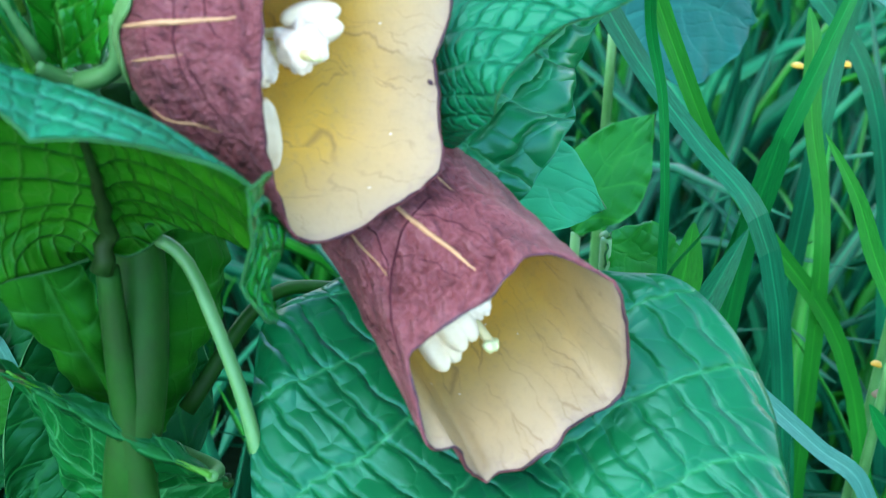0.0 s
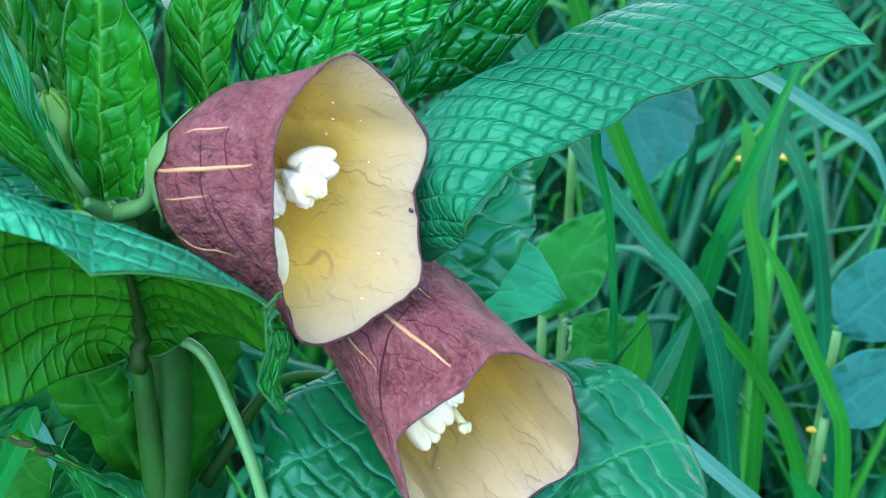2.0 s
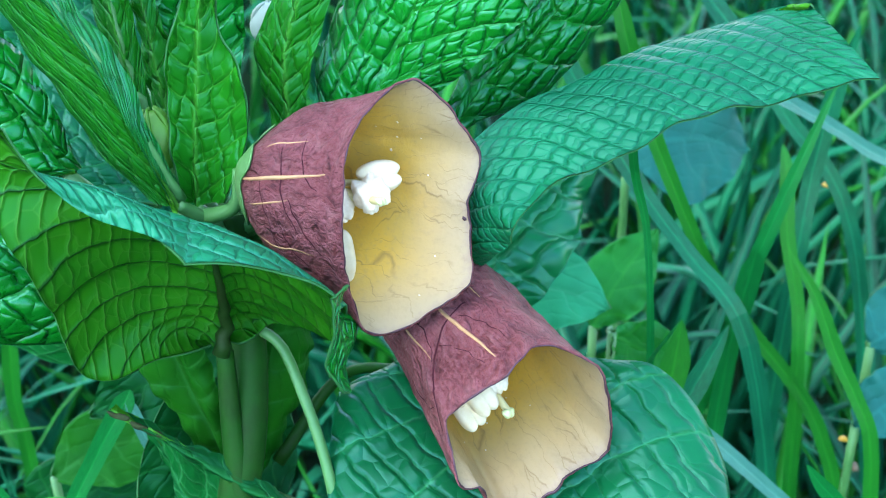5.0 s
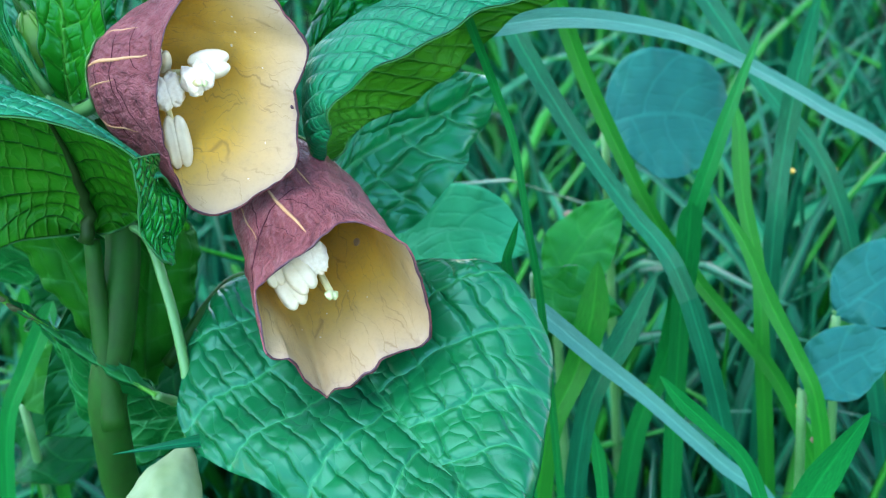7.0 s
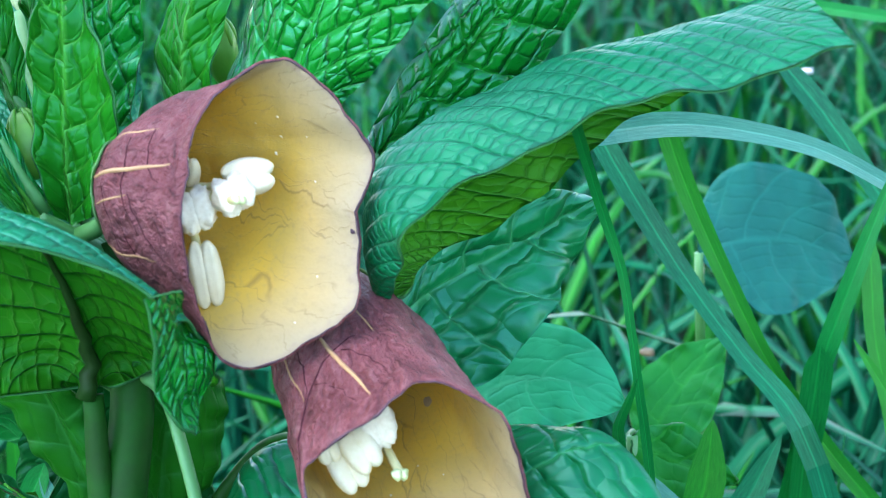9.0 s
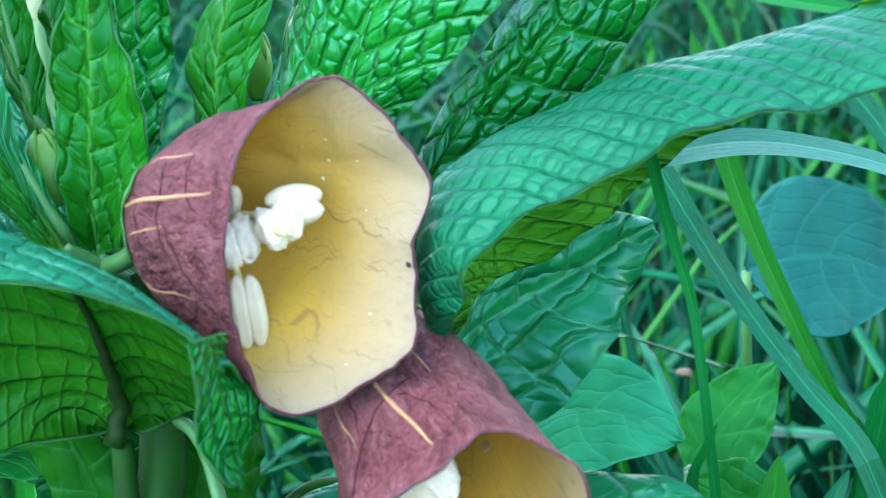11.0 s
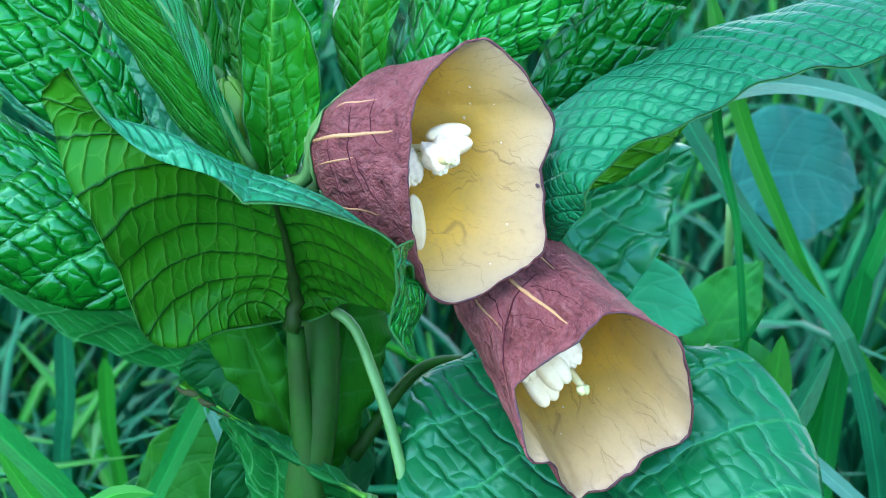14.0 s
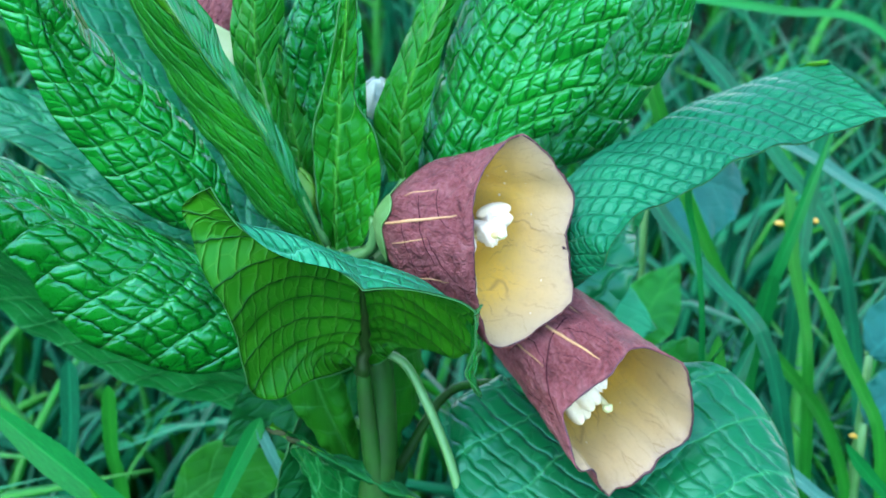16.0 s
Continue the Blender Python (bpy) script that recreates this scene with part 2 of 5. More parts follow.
HERO = grass_material("deep green grass blade", (0.008, 0.270, 0.046), (0.004, 0.165, 0.032))
PALE_BLADE = grass_material("pale bluish grass blade", (0.100, 0.330, 0.240), (0.045, 0.230, 0.165))
GRASS = grass_material("grass blade", (0.012, 0.270, 0.100), (0.002, 0.070, 0.034))
GRASS_BRIGHT = grass_material("fresh grass blade", (0.024, 0.290, 0.020), (0.008, 0.170, 0.018))


# ---- helpers ----
def mesh_object(name, bm, mats, smooth=True):
    me = bpy.data.meshes.new(name)
    bm.to_mesh(me)
    bm.free()
    for m in mats if isinstance(mats, (list, tuple)) else [mats]:
        me.materials.append(m)
    if smooth:
        for p in me.polygons:
            p.use_smooth = True
    return new(name, me)


def part(name, bm, mats, parent, label=""):
    ob = mesh_object(name, bm, mats)
    ob.parent = parent
    return tagged(ob, label)


def thing(name, at, label, category, group="", kind=""):
    ob = new(name)
    ob.location = at
    ob.empty_display_size = 0.005
    return tagged(ob, label, category, group, kind)


def spline(points, n):
    """n + 1 points on a smooth curve through the given ones, with no overshoot where their spacing is uneven."""
    p = [Vector(q) for q in points]
    p = [2 * p[0] - p[1], *p, 2 * p[-1] - p[-2]]
    out = []
    for i in range(n + 1):
        f = i / n * (len(p) - 3)
        k = min(int(f), len(p) - 4)
        a, b, c, d = p[k:k + 4]
        t0 = 0.0
        t1 = t0 + max((b - a).length, 1e-6) ** 0.5
        t2 = t1 + max((c - b).length, 1e-6) ** 0.5
        t3 = t2 + max((d - c).length, 1e-6) ** 0.5
        t = t1 + (t2 - t1) * (f - k)
        e = a.lerp(b, (t - t0) / (t1 - t0))
        g = b.lerp(c, (t - t1) / (t2 - t1))
        h = c.lerp(d, (t - t2) / (t3 - t2))
        e, h = e.lerp(g, (t - t0) / (t2 - t0)), g.lerp(h, (t - t1) / (t3 - t1))
        out.append(e.lerp(h, (t - t1) / (t2 - t1)))
    return out


def tube(bm, points, radii, sides=10, cap=True):
    """A round stalk along the points, with a radius for each."""
    rings = []
    side = None
    for i, p in enumerate(points):
        d = (points[min(i + 1, len(points) - 1)] - points[max(i - 1, 0)]).normalized()
        if side is None:
            side = d.orthogonal().normalized()
        side = (side - d * side.dot(d)).normalized()
        up = d.cross(side)
        rings.append([bm.verts.new(p + radii[i] * (math.cos(a) * side + math.sin(a) * up))
                      for a in (2 * math.pi * j / sides for j in range(sides))])
    for a, b in zip(rings, rings[1:]):
        for j in range(sides):
            bm.faces.new((a[j], a[(j + 1) % sides], b[(j + 1) % sides], b[j]))
    if cap:
        bm.faces.new(rings[0][::-1])
        bm.faces.new(rings[-1])
    return bm


def taper(n, a, b, power=1.0):
    return [a + (b - a) * (i / n) ** power for i in range(n + 1)]


def outline(u, belly, tip, base):
    """Half width of a leaf from base to tip, 1 at its widest, which lies at belly."""
    if u < belly:
        x = u / belly
        return base + (1 - base) * math.sin(x * math.pi / 2) ** 0.8
    x = (u - belly) / (1 - belly)
    if tip >= 40:
        return (1 - 0.22 * x) * (1 - x ** tip)
    return max(0.0, 1 - x ** tip) ** 0.9


def even(points, n):
    """n + 1 evenly spaced places on the smooth curve through the points."""
    fine = np.array([tuple(p) for p in spline(points, 12 * len(points))])
    run = np.concatenate(([0.0], np.cumsum(np.linalg.norm(np.diff(fine, axis=0), axis=1))))
    at = np.linspace(0.0, run[-1], n + 1)
    return np.stack([np.interp(at, run, fine[:, k]) for k in range(3)], axis=1)


def blade_leaf(name, label, left, mid, right, bulge=(0.0, 0.0), tops=None, under=None, right_tops=None, up=(0.0, -0.7, 0.7), spacing=0.0036, pucker=0.00030, sweep=0.75, bow=(0.75, 0.35), ruffle=0.0004,
               waves=3.0, roll=0.0, hem=(0.0, 0.0), stalk=0.0010, rib=None, petiole=(), group="leaves of the plant", seed=0, nu=90, nv=28, cell=0.0014, keel=0.84):
    """A leaf whose blade is stretched from the midrib to its two margins. bulge: how far each half bellies out; roll: how far the margin turns under;
    hem: how far the end of each half droops between midrib and margin; bow: how the side veins bend."""
    ob = thing(name, mid[0], label, "leaf", group)
    rnd = random.Random(seed)
    off = rnd.random() * 10
    c, le, ri = (even(q, nu) for q in (mid, left, right))
    tangent = np.gradient(c, axis=0)
    normal = np.cross(ri - le, tangent)
    normal /= np.linalg.norm(normal, axis=1)[:, None] + 1e-12
    if np.dot(normal[nu // 2], up) < 0:
        normal = -normal
    length = np.linalg.norm(np.diff(c, axis=0), axis=1).sum()
    u = np.linspace(0, 1, nu + 1)[:, None]
    v = np.linspace(-1, 1, 2 * nv + 1)[None, :]
    a = np.abs(v)
    half = (v > 0).astype(float)
    edge = np.where((v > 0)[..., None], ri[:, None, :], le[:, None, :])
    width = np.linalg.norm(edge - c[:, None, :], axis=2)
    p = c[:, None, :] + (edge - c[:, None, :]) * a[..., None]
    belly = np.where(v > 0, bulge[1], bulge[0]) * 4 * a * (1 - a)
    wave = ruffle * a ** 2 * (np.sin(waves * 2 * np.pi * u + 1.9 * half + off) + 0.5 * np.sin(2.7 * waves * 2 * np.pi * u + off + half))
    turned = roll * np.clip((a - 0.8) / 0.2, 0, 1) ** 2
    rows = length / spacing
    lean = sweep * np.median(width) / length

    def veins(h):
        """Count of side veins from the base on, for one half of the blade."""
        return (u - lean * (bow[0] * a + bow[1] * a * a)) * rows + 0.10 * np.sin(4 * a + off + 2 * h) + 0.5 * h

    phase = veins(half)
    f = phase - np.floor(phase)
    fade = np.clip(np.minimum(np.minimum(5 * (1 - a), 12 * a), np.minimum(10 * u, 8 * (1 - u))), 0, 1)
    low = np.array([[noise.noise(Vector((float(i) * length / nu / 0.005, float(q), off))) for q in v[0] * 2.4] for i in range(nu + 1)])
    lift = belly + wave - turned + pucker * ((1 - np.abs(2 * f - 1) ** 3 - 0.6) * fade + 1.3 * low)
    p = p + normal[:, None, :] * lift[..., None]
    p[..., 2] -= np.where(v > 0, hem[1], hem[0]) * u ** 14 * np.sin(np.pi * a ** 1.6).clip(0) ** 0.8
    skin = np.cross(np.gradient(p, axis=1), np.gradient(p, axis=0))
    skin /= np.linalg.norm(skin, axis=2)[..., None] + 1e-12
    flip = np.sum(skin[nu // 2, nv] * normal[nu // 2]) < 0
    if flip:
        skin = -skin
    q = p - skin * 0.00020
    home = np.array(mid[0])
    n, m = nu + 1, 2 * nv + 1
    verts = np.concatenate((p.reshape(-1, 3), q.reshape(-1, 3))) - home
    i, j = (g.ravel() for g in np.meshgrid(np.arange(nu), np.arange(2 * nv), indexing="ij"))
    k = i * m + j
    top = np.stack((k, k + 1, k + m + 1, k + m), axis=1)
    if flip:
        top = top[:, ::-1]
    rim = [b for s in range(nu) for b in ((s * m, (s + 1) * m), (s * m + m - 1, (s + 1) * m + m - 1))] + [b for s in range(2 * nv) for b in ((s, s + 1), (nu * m + s, nu * m + s + 1))]
    border = np.array([(x, y, y + n * m, x + n * m) for x, y in rim])
    faces = np.concatenate((top, top[:, ::-1] + n * m, border))
    me = bpy.data.meshes.new("blade")
    me.from_pydata(verts.tolist(), [], faces.tolist())
    pick = np.repeat(np.concatenate((j >= nv, j >= nv, border[:, 0] % m > nv)), 4)[:, None]
    for layer, along, across in (("UVMap", 1 / spacing, 1.0), ("cells", 1 / cell, spacing / cell)):
        one, two = (np.stack((a * width * along + 40 * h + off, (veins(h) + 30 * h + 20) * across), axis=2).reshape(-1, 2) for h in (0.0, 1.0))
        at = faces.ravel() % (n * m)
        me.uv_layers.new(name=layer).data.foreach_set("uv", np.where(pick, two[at], one[at]).ravel().astype(np.float32))
    vein = me.attributes.new("vein", "FLOAT", "POINT")
    line = (np.clip(1 - a * width / 0.00045, 0, 1) * (1.15 - 0.6 * u)).ravel()
    vein.data.foreach_set("value", np.concatenate((line, line)).astype(np.float32))
    me.polygons.foreach_set("material_index", np.concatenate((np.where(j >= nv, 3, 0), np.ones(len(top)), np.full(len(border), 2))).astype(np.int32))
    me.polygons.foreach_set("use_smooth", np.ones(len(faces), dtype=bool))
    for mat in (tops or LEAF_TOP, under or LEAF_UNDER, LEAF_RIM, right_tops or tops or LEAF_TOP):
        me.materials.append(mat)
    me.update()
    new("blade", me).parent = ob
    if stalk > 0.0004:
        bm = bmesh.new()
        steps = range(0, int(keel * nu), 3)
        thick = taper(len(steps) - 1, stalk / 2, 0.00010, 0.7)
        tube(bm, [Vector(p[s, nv] - skin[s, nv] * (0.0001 + r) - home) for s, r in zip(steps, thick)], thick, 8)
        part("midrib", bm, rib or STALK, ob)
    if petiole:
        bm = bmesh.new()
        pts = [w - Vector(mid[0]) for w in spline([*petiole, mid[0]], 16)]
        tube(bm, pts, taper(16, max(stalk, 0.0008) * 0.8, max(stalk, 0.0008) / 2), 10)
        part("petiole", bm, STEM if rib else STALK, ob)
    return ob


def leaf(name, label, mid, width, side, side_tip=None, fold=(0.25, 0.25), belly=0.42, tip=1.8, base=0.08, halves=(1.0, 1.0), up=(0.0, -0.7, 0.7), **more):
    """A leaf of plain outline. mid: points of the midrib; side: the way to its right half; fold: how far each half tilts up."""
    line = spline(mid, 14)
    s0, s1 = Vector(side).normalized(), Vector(side_tip or side).normalized()
    margins = ([], [])
    facing = 1 if s0.lerp(s1, 0.5).cross(line[8] - line[7]).dot(Vector(up)) > 0 else -1
    for i, c in enumerate(line):
        d = (line[min(i + 1, 14)] - line[max(i - 1, 0)]).normalized()
        s = s0.lerp(s1, i / 14)
        s = (s - d * s.dot(d)).normalized()
        n = s.cross(d).normalized() * facing
        w = width / 2 * max(outline(i / 14, belly, tip, base), 0.02)
        for k, way in ((0, -1), (1, 1)):
            margins[k].append(c + s * (way * w * halves[k] * math.cos(fold[k])) + n * (w * halves[k] * math.sin(fold[k])))
    return blade_leaf(name, label, margins[0], mid, margins[1], up=up, **more)


# ---- flowers ----
def outer_material():
    k = Nodes("purple corolla outside")
    obj = k.coords("Object")
    n = k.noise(260, 4, obj)
    f = k.noise(2600, 4, obj)
    col = k.mix(k.ramp(n, 0.3, 0.7), (0.120, 0.024, 0.026), (0.215, 0.056, 0.062))
    col = k.mix(k.ramp(f, 0.35, 0.8), col, (0.262, 0.092, 0.098))
    v = k.add("TexVoronoi")
    v.feature = "DISTANCE_TO_EDGE"
    v.inputs["Scale"].default_value = 430
    warp = k.add("VectorMath", op="ADD")
    k.put(warp.inputs[0], obj)
    sc = k.add("VectorMath", op="SCALE")
    nz = k.add("TexNoise")
    nz.inputs["Scale"].default_value = 300
    k.put(nz.inputs["Vector"], obj)
    k.put(sc.inputs[0], nz.outputs["Color"])
    sc.inputs["Scale"].default_value = 0.0022
    k.put(warp.inputs[1], sc.outputs[0])
    k.put(v.inputs["Vector"], warp.outputs[0])
    line = k.ramp(v.outputs["Distance"], 0.050, 0.0)
    col = k.mix(k.math("MULTIPLY", line, 0.06), col, (0.050, 0.010, 0.014))
    # forking veins that run from base to mouth
    def lengthwise(scale):
        m = k.add("Mapping")
        m.inputs["Scale"].default_value = scale
        bent = k.add("VectorMath", op="ADD")
        wave = k.add("TexNoise")
        wave.inputs["Scale"].default_value = 6.0
        wave.inputs["Detail"].default_value = 3.0
        k.put(wave.inputs["Vector"], k.coords("UV"))
        part_of = k.add("VectorMath", op="SCALE")
        k.put(part_of.inputs[0], wave.outputs["Color"])
        part_of.inputs["Scale"].default_value = 0.07
        k.put(bent.inputs[0], k.coords("UV"))
        k.put(bent.inputs[1], part_of.outputs[0])
        k.put(m.inputs["Vector"], bent.outputs[0])
        return m.outputs[0]
    c = k.add("TexVoronoi")
    c.voronoi_dimensions = "2D"
    c.feature = "DISTANCE_TO_EDGE"
    c.inputs["Scale"].default_value = 1.0
    k.put(c.inputs["Vector"], lengthwise((15.0, 3.0, 1.0)))
    fork = k.ramp(c.outputs["Distance"], 0.050, 0.008)
    crease = k.noise(1.0, 5, lengthwise((34.0, 5.0, 1.0)), 0.68)
    col = k.mix(k.math("MULTIPLY", k.ramp(crease, 0.52, 0.72), 0.9), col, (0.270, 0.112, 0.112))
    col = k.mix(k.math("MULTIPLY", k.ramp(crease, 0.46, 0.30), 0.9), col, (0.060, 0.012, 0.014))
    col = k.mix(k.math("MULTIPLY", fork, 0.26), col, (0.040, 0.008, 0.012))
    relief = k.math("ADD", k.math("MULTIPLY", crease, 1.8), k.math("ADD", n, k.math("MULTIPLY", f, 0.4)))
    relief = k.math("SUBTRACT", k.math("SUBTRACT", relief, k.math("MULTIPLY", line, 0.06)), k.math("MULTIPLY", fork, 0.10))
    k.bump(relief, 1.0, 0.0009)
    return k.finish(col, 0.48, 0.30, 0.15)


def inner_material():
    k = Nodes("yellow corolla inside")
    x, y, z = k.split(k.coords("UV"))
    obj = k.coords("Object")
    n = k.noise(220, 3, obj)
    f = k.noise(2400, 4, obj)
    # ochre throat, its colour brightened for light glowing through the corolla
    deep = k.ramp(k.math("ADD", y, k.math("MULTIPLY", k.math("SUBTRACT", n, 0.5), 0.25)), 0.60, 1.05)
    col = k.mix(deep, (0.700, 0.410, 0.050), (0.395, 0.305, 0.126))
    col = k.mix(k.math("MULTIPLY", k.ramp(n, 0.35, 0.75), 0.35), col, (0.445, 0.312, 0.098))
    edge = k.ramp(k.math("ADD", y, k.math("MULTIPLY", k.math("SUBTRACT", f, 0.5), 0.10)), 0.965, 1.0)
    col = k.mix(k.math("MULTIPLY", edge, 0.30), col, (0.260, 0.110, 0.150))
    col = k.mix(k.math("MULTIPLY", k.ramp(y, 0.70, 1.0), 0.60), col, (0.385, 0.312, 0.228))
    # thin branching veins that run towards the rim
    m = k.add("Mapping")
    m.inputs["Scale"].default_value = (30.0, 2.3, 1.0)
    uvw = k.add("VectorMath", op="ADD")
    k.put(uvw.inputs[0], k.coords("UV"))
    nz = k.add("TexNoise")
    nz.inputs["Scale"].default_value = 7.0
    nz.inputs["Detail"].default_value = 4.0
    k.put(nz.inputs["Vector"], k.coords("UV"))
    sc = k.add("VectorMath", op="SCALE")
    k.put(sc.inputs[0], nz.outputs["Color"])
    sc.inputs["Scale"].default_value = 0.085
    k.put(uvw.inputs[1], sc.outputs[0])
    k.put(m.inputs["Vector"], uvw.outputs[0])
    v = k.add("TexVoronoi")
    v.feature = "DISTANCE_TO_EDGE"
    v.inputs["Scale"].default_value = 1.0
    k.put(v.inputs["Vector"], m.outputs[0])
    line = k.ramp(v.outputs["Distance"], 0.019, 0.0)
    line = k.math("MULTIPLY", line, k.ramp(k.noise(500, 2, obj), 0.34, 0.56))
    col = k.mix(k.math("MULTIPLY", line, 0.50), col, (0.190, 0.115, 0.045))
    col = k.mix(k.math("MULTIPLY", k.ramp(f, 0.52, 0.75), 0.25), col, (0.300, 0.220, 0.110))
    k.bump(k.math("SUBTRACT", k.math("ADD", n, k.math("MULTIPLY", f, 0.5)), k.math("MULTIPLY", line, 0.3)), 0.40, 0.0003)
    return k.finish(col, 0.50, 0.28, 0.30)


OUTER = outer_material()
INNER = inner_material()
RIM = plain_material("dark purple rim", (0.080, 0.030, 0.045), (0.025, 0.010, 0.014), 1500, 0.5)
DARK_VEIN = plain_material("dark maroon vein", (0.060, 0.014, 0.020), (0.035, 0.008, 0.012), 900, 0.85, 0.08)
PALE_VEIN = plain_material("straw coloured vein", (0.42, 0.25, 0.11), (0.30, 0.16, 0.075), 900, 0.5)


def rounded_loop(knots, n, sharp=0.75):
    """n points on a closed curve through the knots, partly straight between them so that the lobes keep their points."""
    p = [Vector(q) for q in knots]
    m = len(p)
    out = []
    for i in range(n):
        f = i / n * m
        k = int(f)
        t = f - k
        a, b, c, d = (p[(k + j - 1) % m] for j in range(4))
        q = 0.5 * (2 * b + (c - a) * t + (2 * a - 5 * b + 4 * c - d) * t * t + (3 * b - a - 3 * c + d) * t ** 3)
        out.append(q.lerp(b.lerp(c, t), sharp))
    return out


class Bell:
    """A corolla: from its base along an axis to a slanting, lobed mouth. rim: angle, radius and height above the mouth's plane."""

    def __init__(self, base, mouth, normal, rim, throat, belly=1.0, edge=()):
        self.base, self.mouth = Vector(base), Vector(mouth)
        n = Vector(normal).normalized()
        e2 = (Vector((0, 0, 1)) - n * n.z).normalized()
        e1 = e2.cross(n)
        self.axis = (self.mouth - self.base).normalized()
        self.throat, self.belly = throat, belly
        knots = [e1 * (r * math.cos(radians(a))) + e2 * (r * math.sin(radians(a))) + n * h for a, r, h in rim]
        self.count = 120
        self.loop = rounded_loop(knots, self.count)
        soft = rounded_loop(knots, self.count, 0.0)
        if edge:
            # the scalloped edge: angle and radius in the mouth's plane
            around = [a + turn for turn in (-360, 0, 360) for a, r in edge]
            reach = [r for r, turn in ((r, t) for t in range(3) for a, r in edge)]
            for i, q in enumerate(self.loop):
                x, y, h = q.dot(e1), q.dot(e2), q.dot(n)
                r = float(np.interp(math.degrees(math.atan2(y, x)) % 360, around, reach)) / math.hypot(x, y)
                self.loop[i] = e1 * (x * r) + e2 * (y * r) + n * h
        n = self.count
        self.soft = [sum((soft[(i + j) % n] for j in range(-7, 8)), Vector()) / 15 for i in range(n)]

    def point(self, i, s, shrink=0.0):
        """The place at step i round the rim and s from base (0) to rim (1)."""
        k = math.floor(i)
        k, m, f = k % self.count, (k + 1) % self.count, i - k
        rho = self.soft[k].lerp(self.soft[m], f).lerp(self.loop[k].lerp(self.loop[m], f), s ** 3)
        flat = (rho - self.axis * rho.dot(self.axis)).normalized() * self.throat
        blend = s ** 1.15
        way = flat.lerp(rho, blend)
        swell = (1 - (1 - min(1.0, s / 0.5)) ** 2.0) ** 0.55
        swell *= 1 + 0.10 * self.belly * math.sin(math.pi * min(1.0, s * 1.15)) * (1 - s)
        p = self.base.lerp(self.mouth, s) + way * swell
        wrinkle = 0.00022 * noise.noise(p * 420) + 0.00012 * noise.noise(p * 1100)
        out = way.normalized()
        return p + out * (wrinkle - shrink)


def corolla(ob, bell, veins, outside=None, dark=()):
    inv = -Vector(ob.location)
    n, steps = bell.count, 36
    bm = bmesh.new()
    uvl = bm.loops.layers.uv.new("UVMap")

    def sheet(shrink, index, flip):
        rows = [[bm.verts.new(bell.point(i, max(k / steps, 0.012), shrink * min(1, 3 * k / steps) * (1 - 0.6 * (k / steps) ** 6)) + inv) for i in range(n)] for k in range(steps + 1)]
        for k in range(steps):
            for i in range(n):
                q = [(i, k), (i + 1, k), (i + 1, k + 1), (i, k + 1)]
                if flip:
                    q.reverse()
                f = bm.faces.new([rows[b][a % n] for a, b in q])
                f.material_index = index
                for loop, (a, b) in zip(f.loops, q):
                    loop[uvl].uv = (a / n, b / steps)
        return rows

    a = sheet(0.0, 0, False)
    b = sheet(0.00035, 1, True)
    for i in range(n):
        f = bm.faces.new((a[-1][i], a[-1][(i + 1) % n], b[-1][(i + 1) % n], b[-1][i]))
        f.material_index = 0
    part("corolla", bm, [outside or OUTER, INNER], ob)
    bm = bmesh.new()
    pts = [bell.point(i, 1.0, 0.00017) + inv for i in range(n)]
    tube(bm, [*pts, pts[0]], [max(0.00001, 0.00006 + 0.00010 * noise.noise(p * 700)) for p in pts] + [0.00007], 6, False)
    part("rim", bm, RIM, ob, "dark purple edge of the corolla")
    for i, i1, s0, s1, r in veins:
        bm = bmesh.new()
        m = 14
        pts = [bell.point(i + (i1 - i) * j / m + 0.3 * math.sin(5 * j / m), s0 + (s1 - s0) * j / m, 0.00005) + inv for j in range(m + 1)]
        tube(bm, pts, [r * (0.35 + 0.65 * math.sin(math.pi * (0.12 + 0.85 * j / m))) for j in range(m + 1)], 6)
        part("vein", bm, PALE_VEIN, ob, "pale raised vein")
    for path, r in dark:
        bm = bmesh.new()
        line = spline([(i, q, 0.0) for i, q in path], 24)
        pts = [bell.point(p.x + 0.25 * math.sin(0.9 * j), min(p.y, 0.995), 0.00003) + inv for j, p in enumerate(line)]
        tube(bm, pts, [0.62 * r * (0.4 + 0.6 * math.sin(math.pi * (0.1 + 0.85 * j / 24))) for j in range(25)], 6)
        part("vein", bm, DARK_VEIN, ob, "dark purple vein")


def calyx(ob, bell, reach=0.42, mat=None):
    """A green cup with five blunt teeth round the corolla's base."""
    inv = -Vector(ob.location)
    n, steps = bell.count, 12
    bm = bmesh.new()
    rows = []
    for shrink in (-0.00022, -0.00003):
        for k in range(steps + 1):
            row = []
            for i in range(n):
                top = reach * (0.82 + 0.18 * math.cos(5 * 2 * math.pi * i / n))
                row.append(bm.verts.new(bell.point(i, max(0.006, top * k / steps), shrink * (0.3 + k / steps)) + inv))
            rows.append(row)
    half = steps + 1
    for k in range(2 * half - 1):
        for i in range(n):
            if k == half - 1:
                q = (rows[half - 1][i], rows[half - 1][(i + 1) % n], rows[2 * half - 1][(i + 1) % n], rows[2 * half - 1][i])
            else:
                q = (rows[k][i], rows[k][(i + 1) % n], rows[k + 1][(i + 1) % n], rows[k + 1][i])
            f = bm.faces.new(q if k < half else q[::-1])
    part("calyx", bm, mat or CALYX, ob, "pale green cupped calyx")


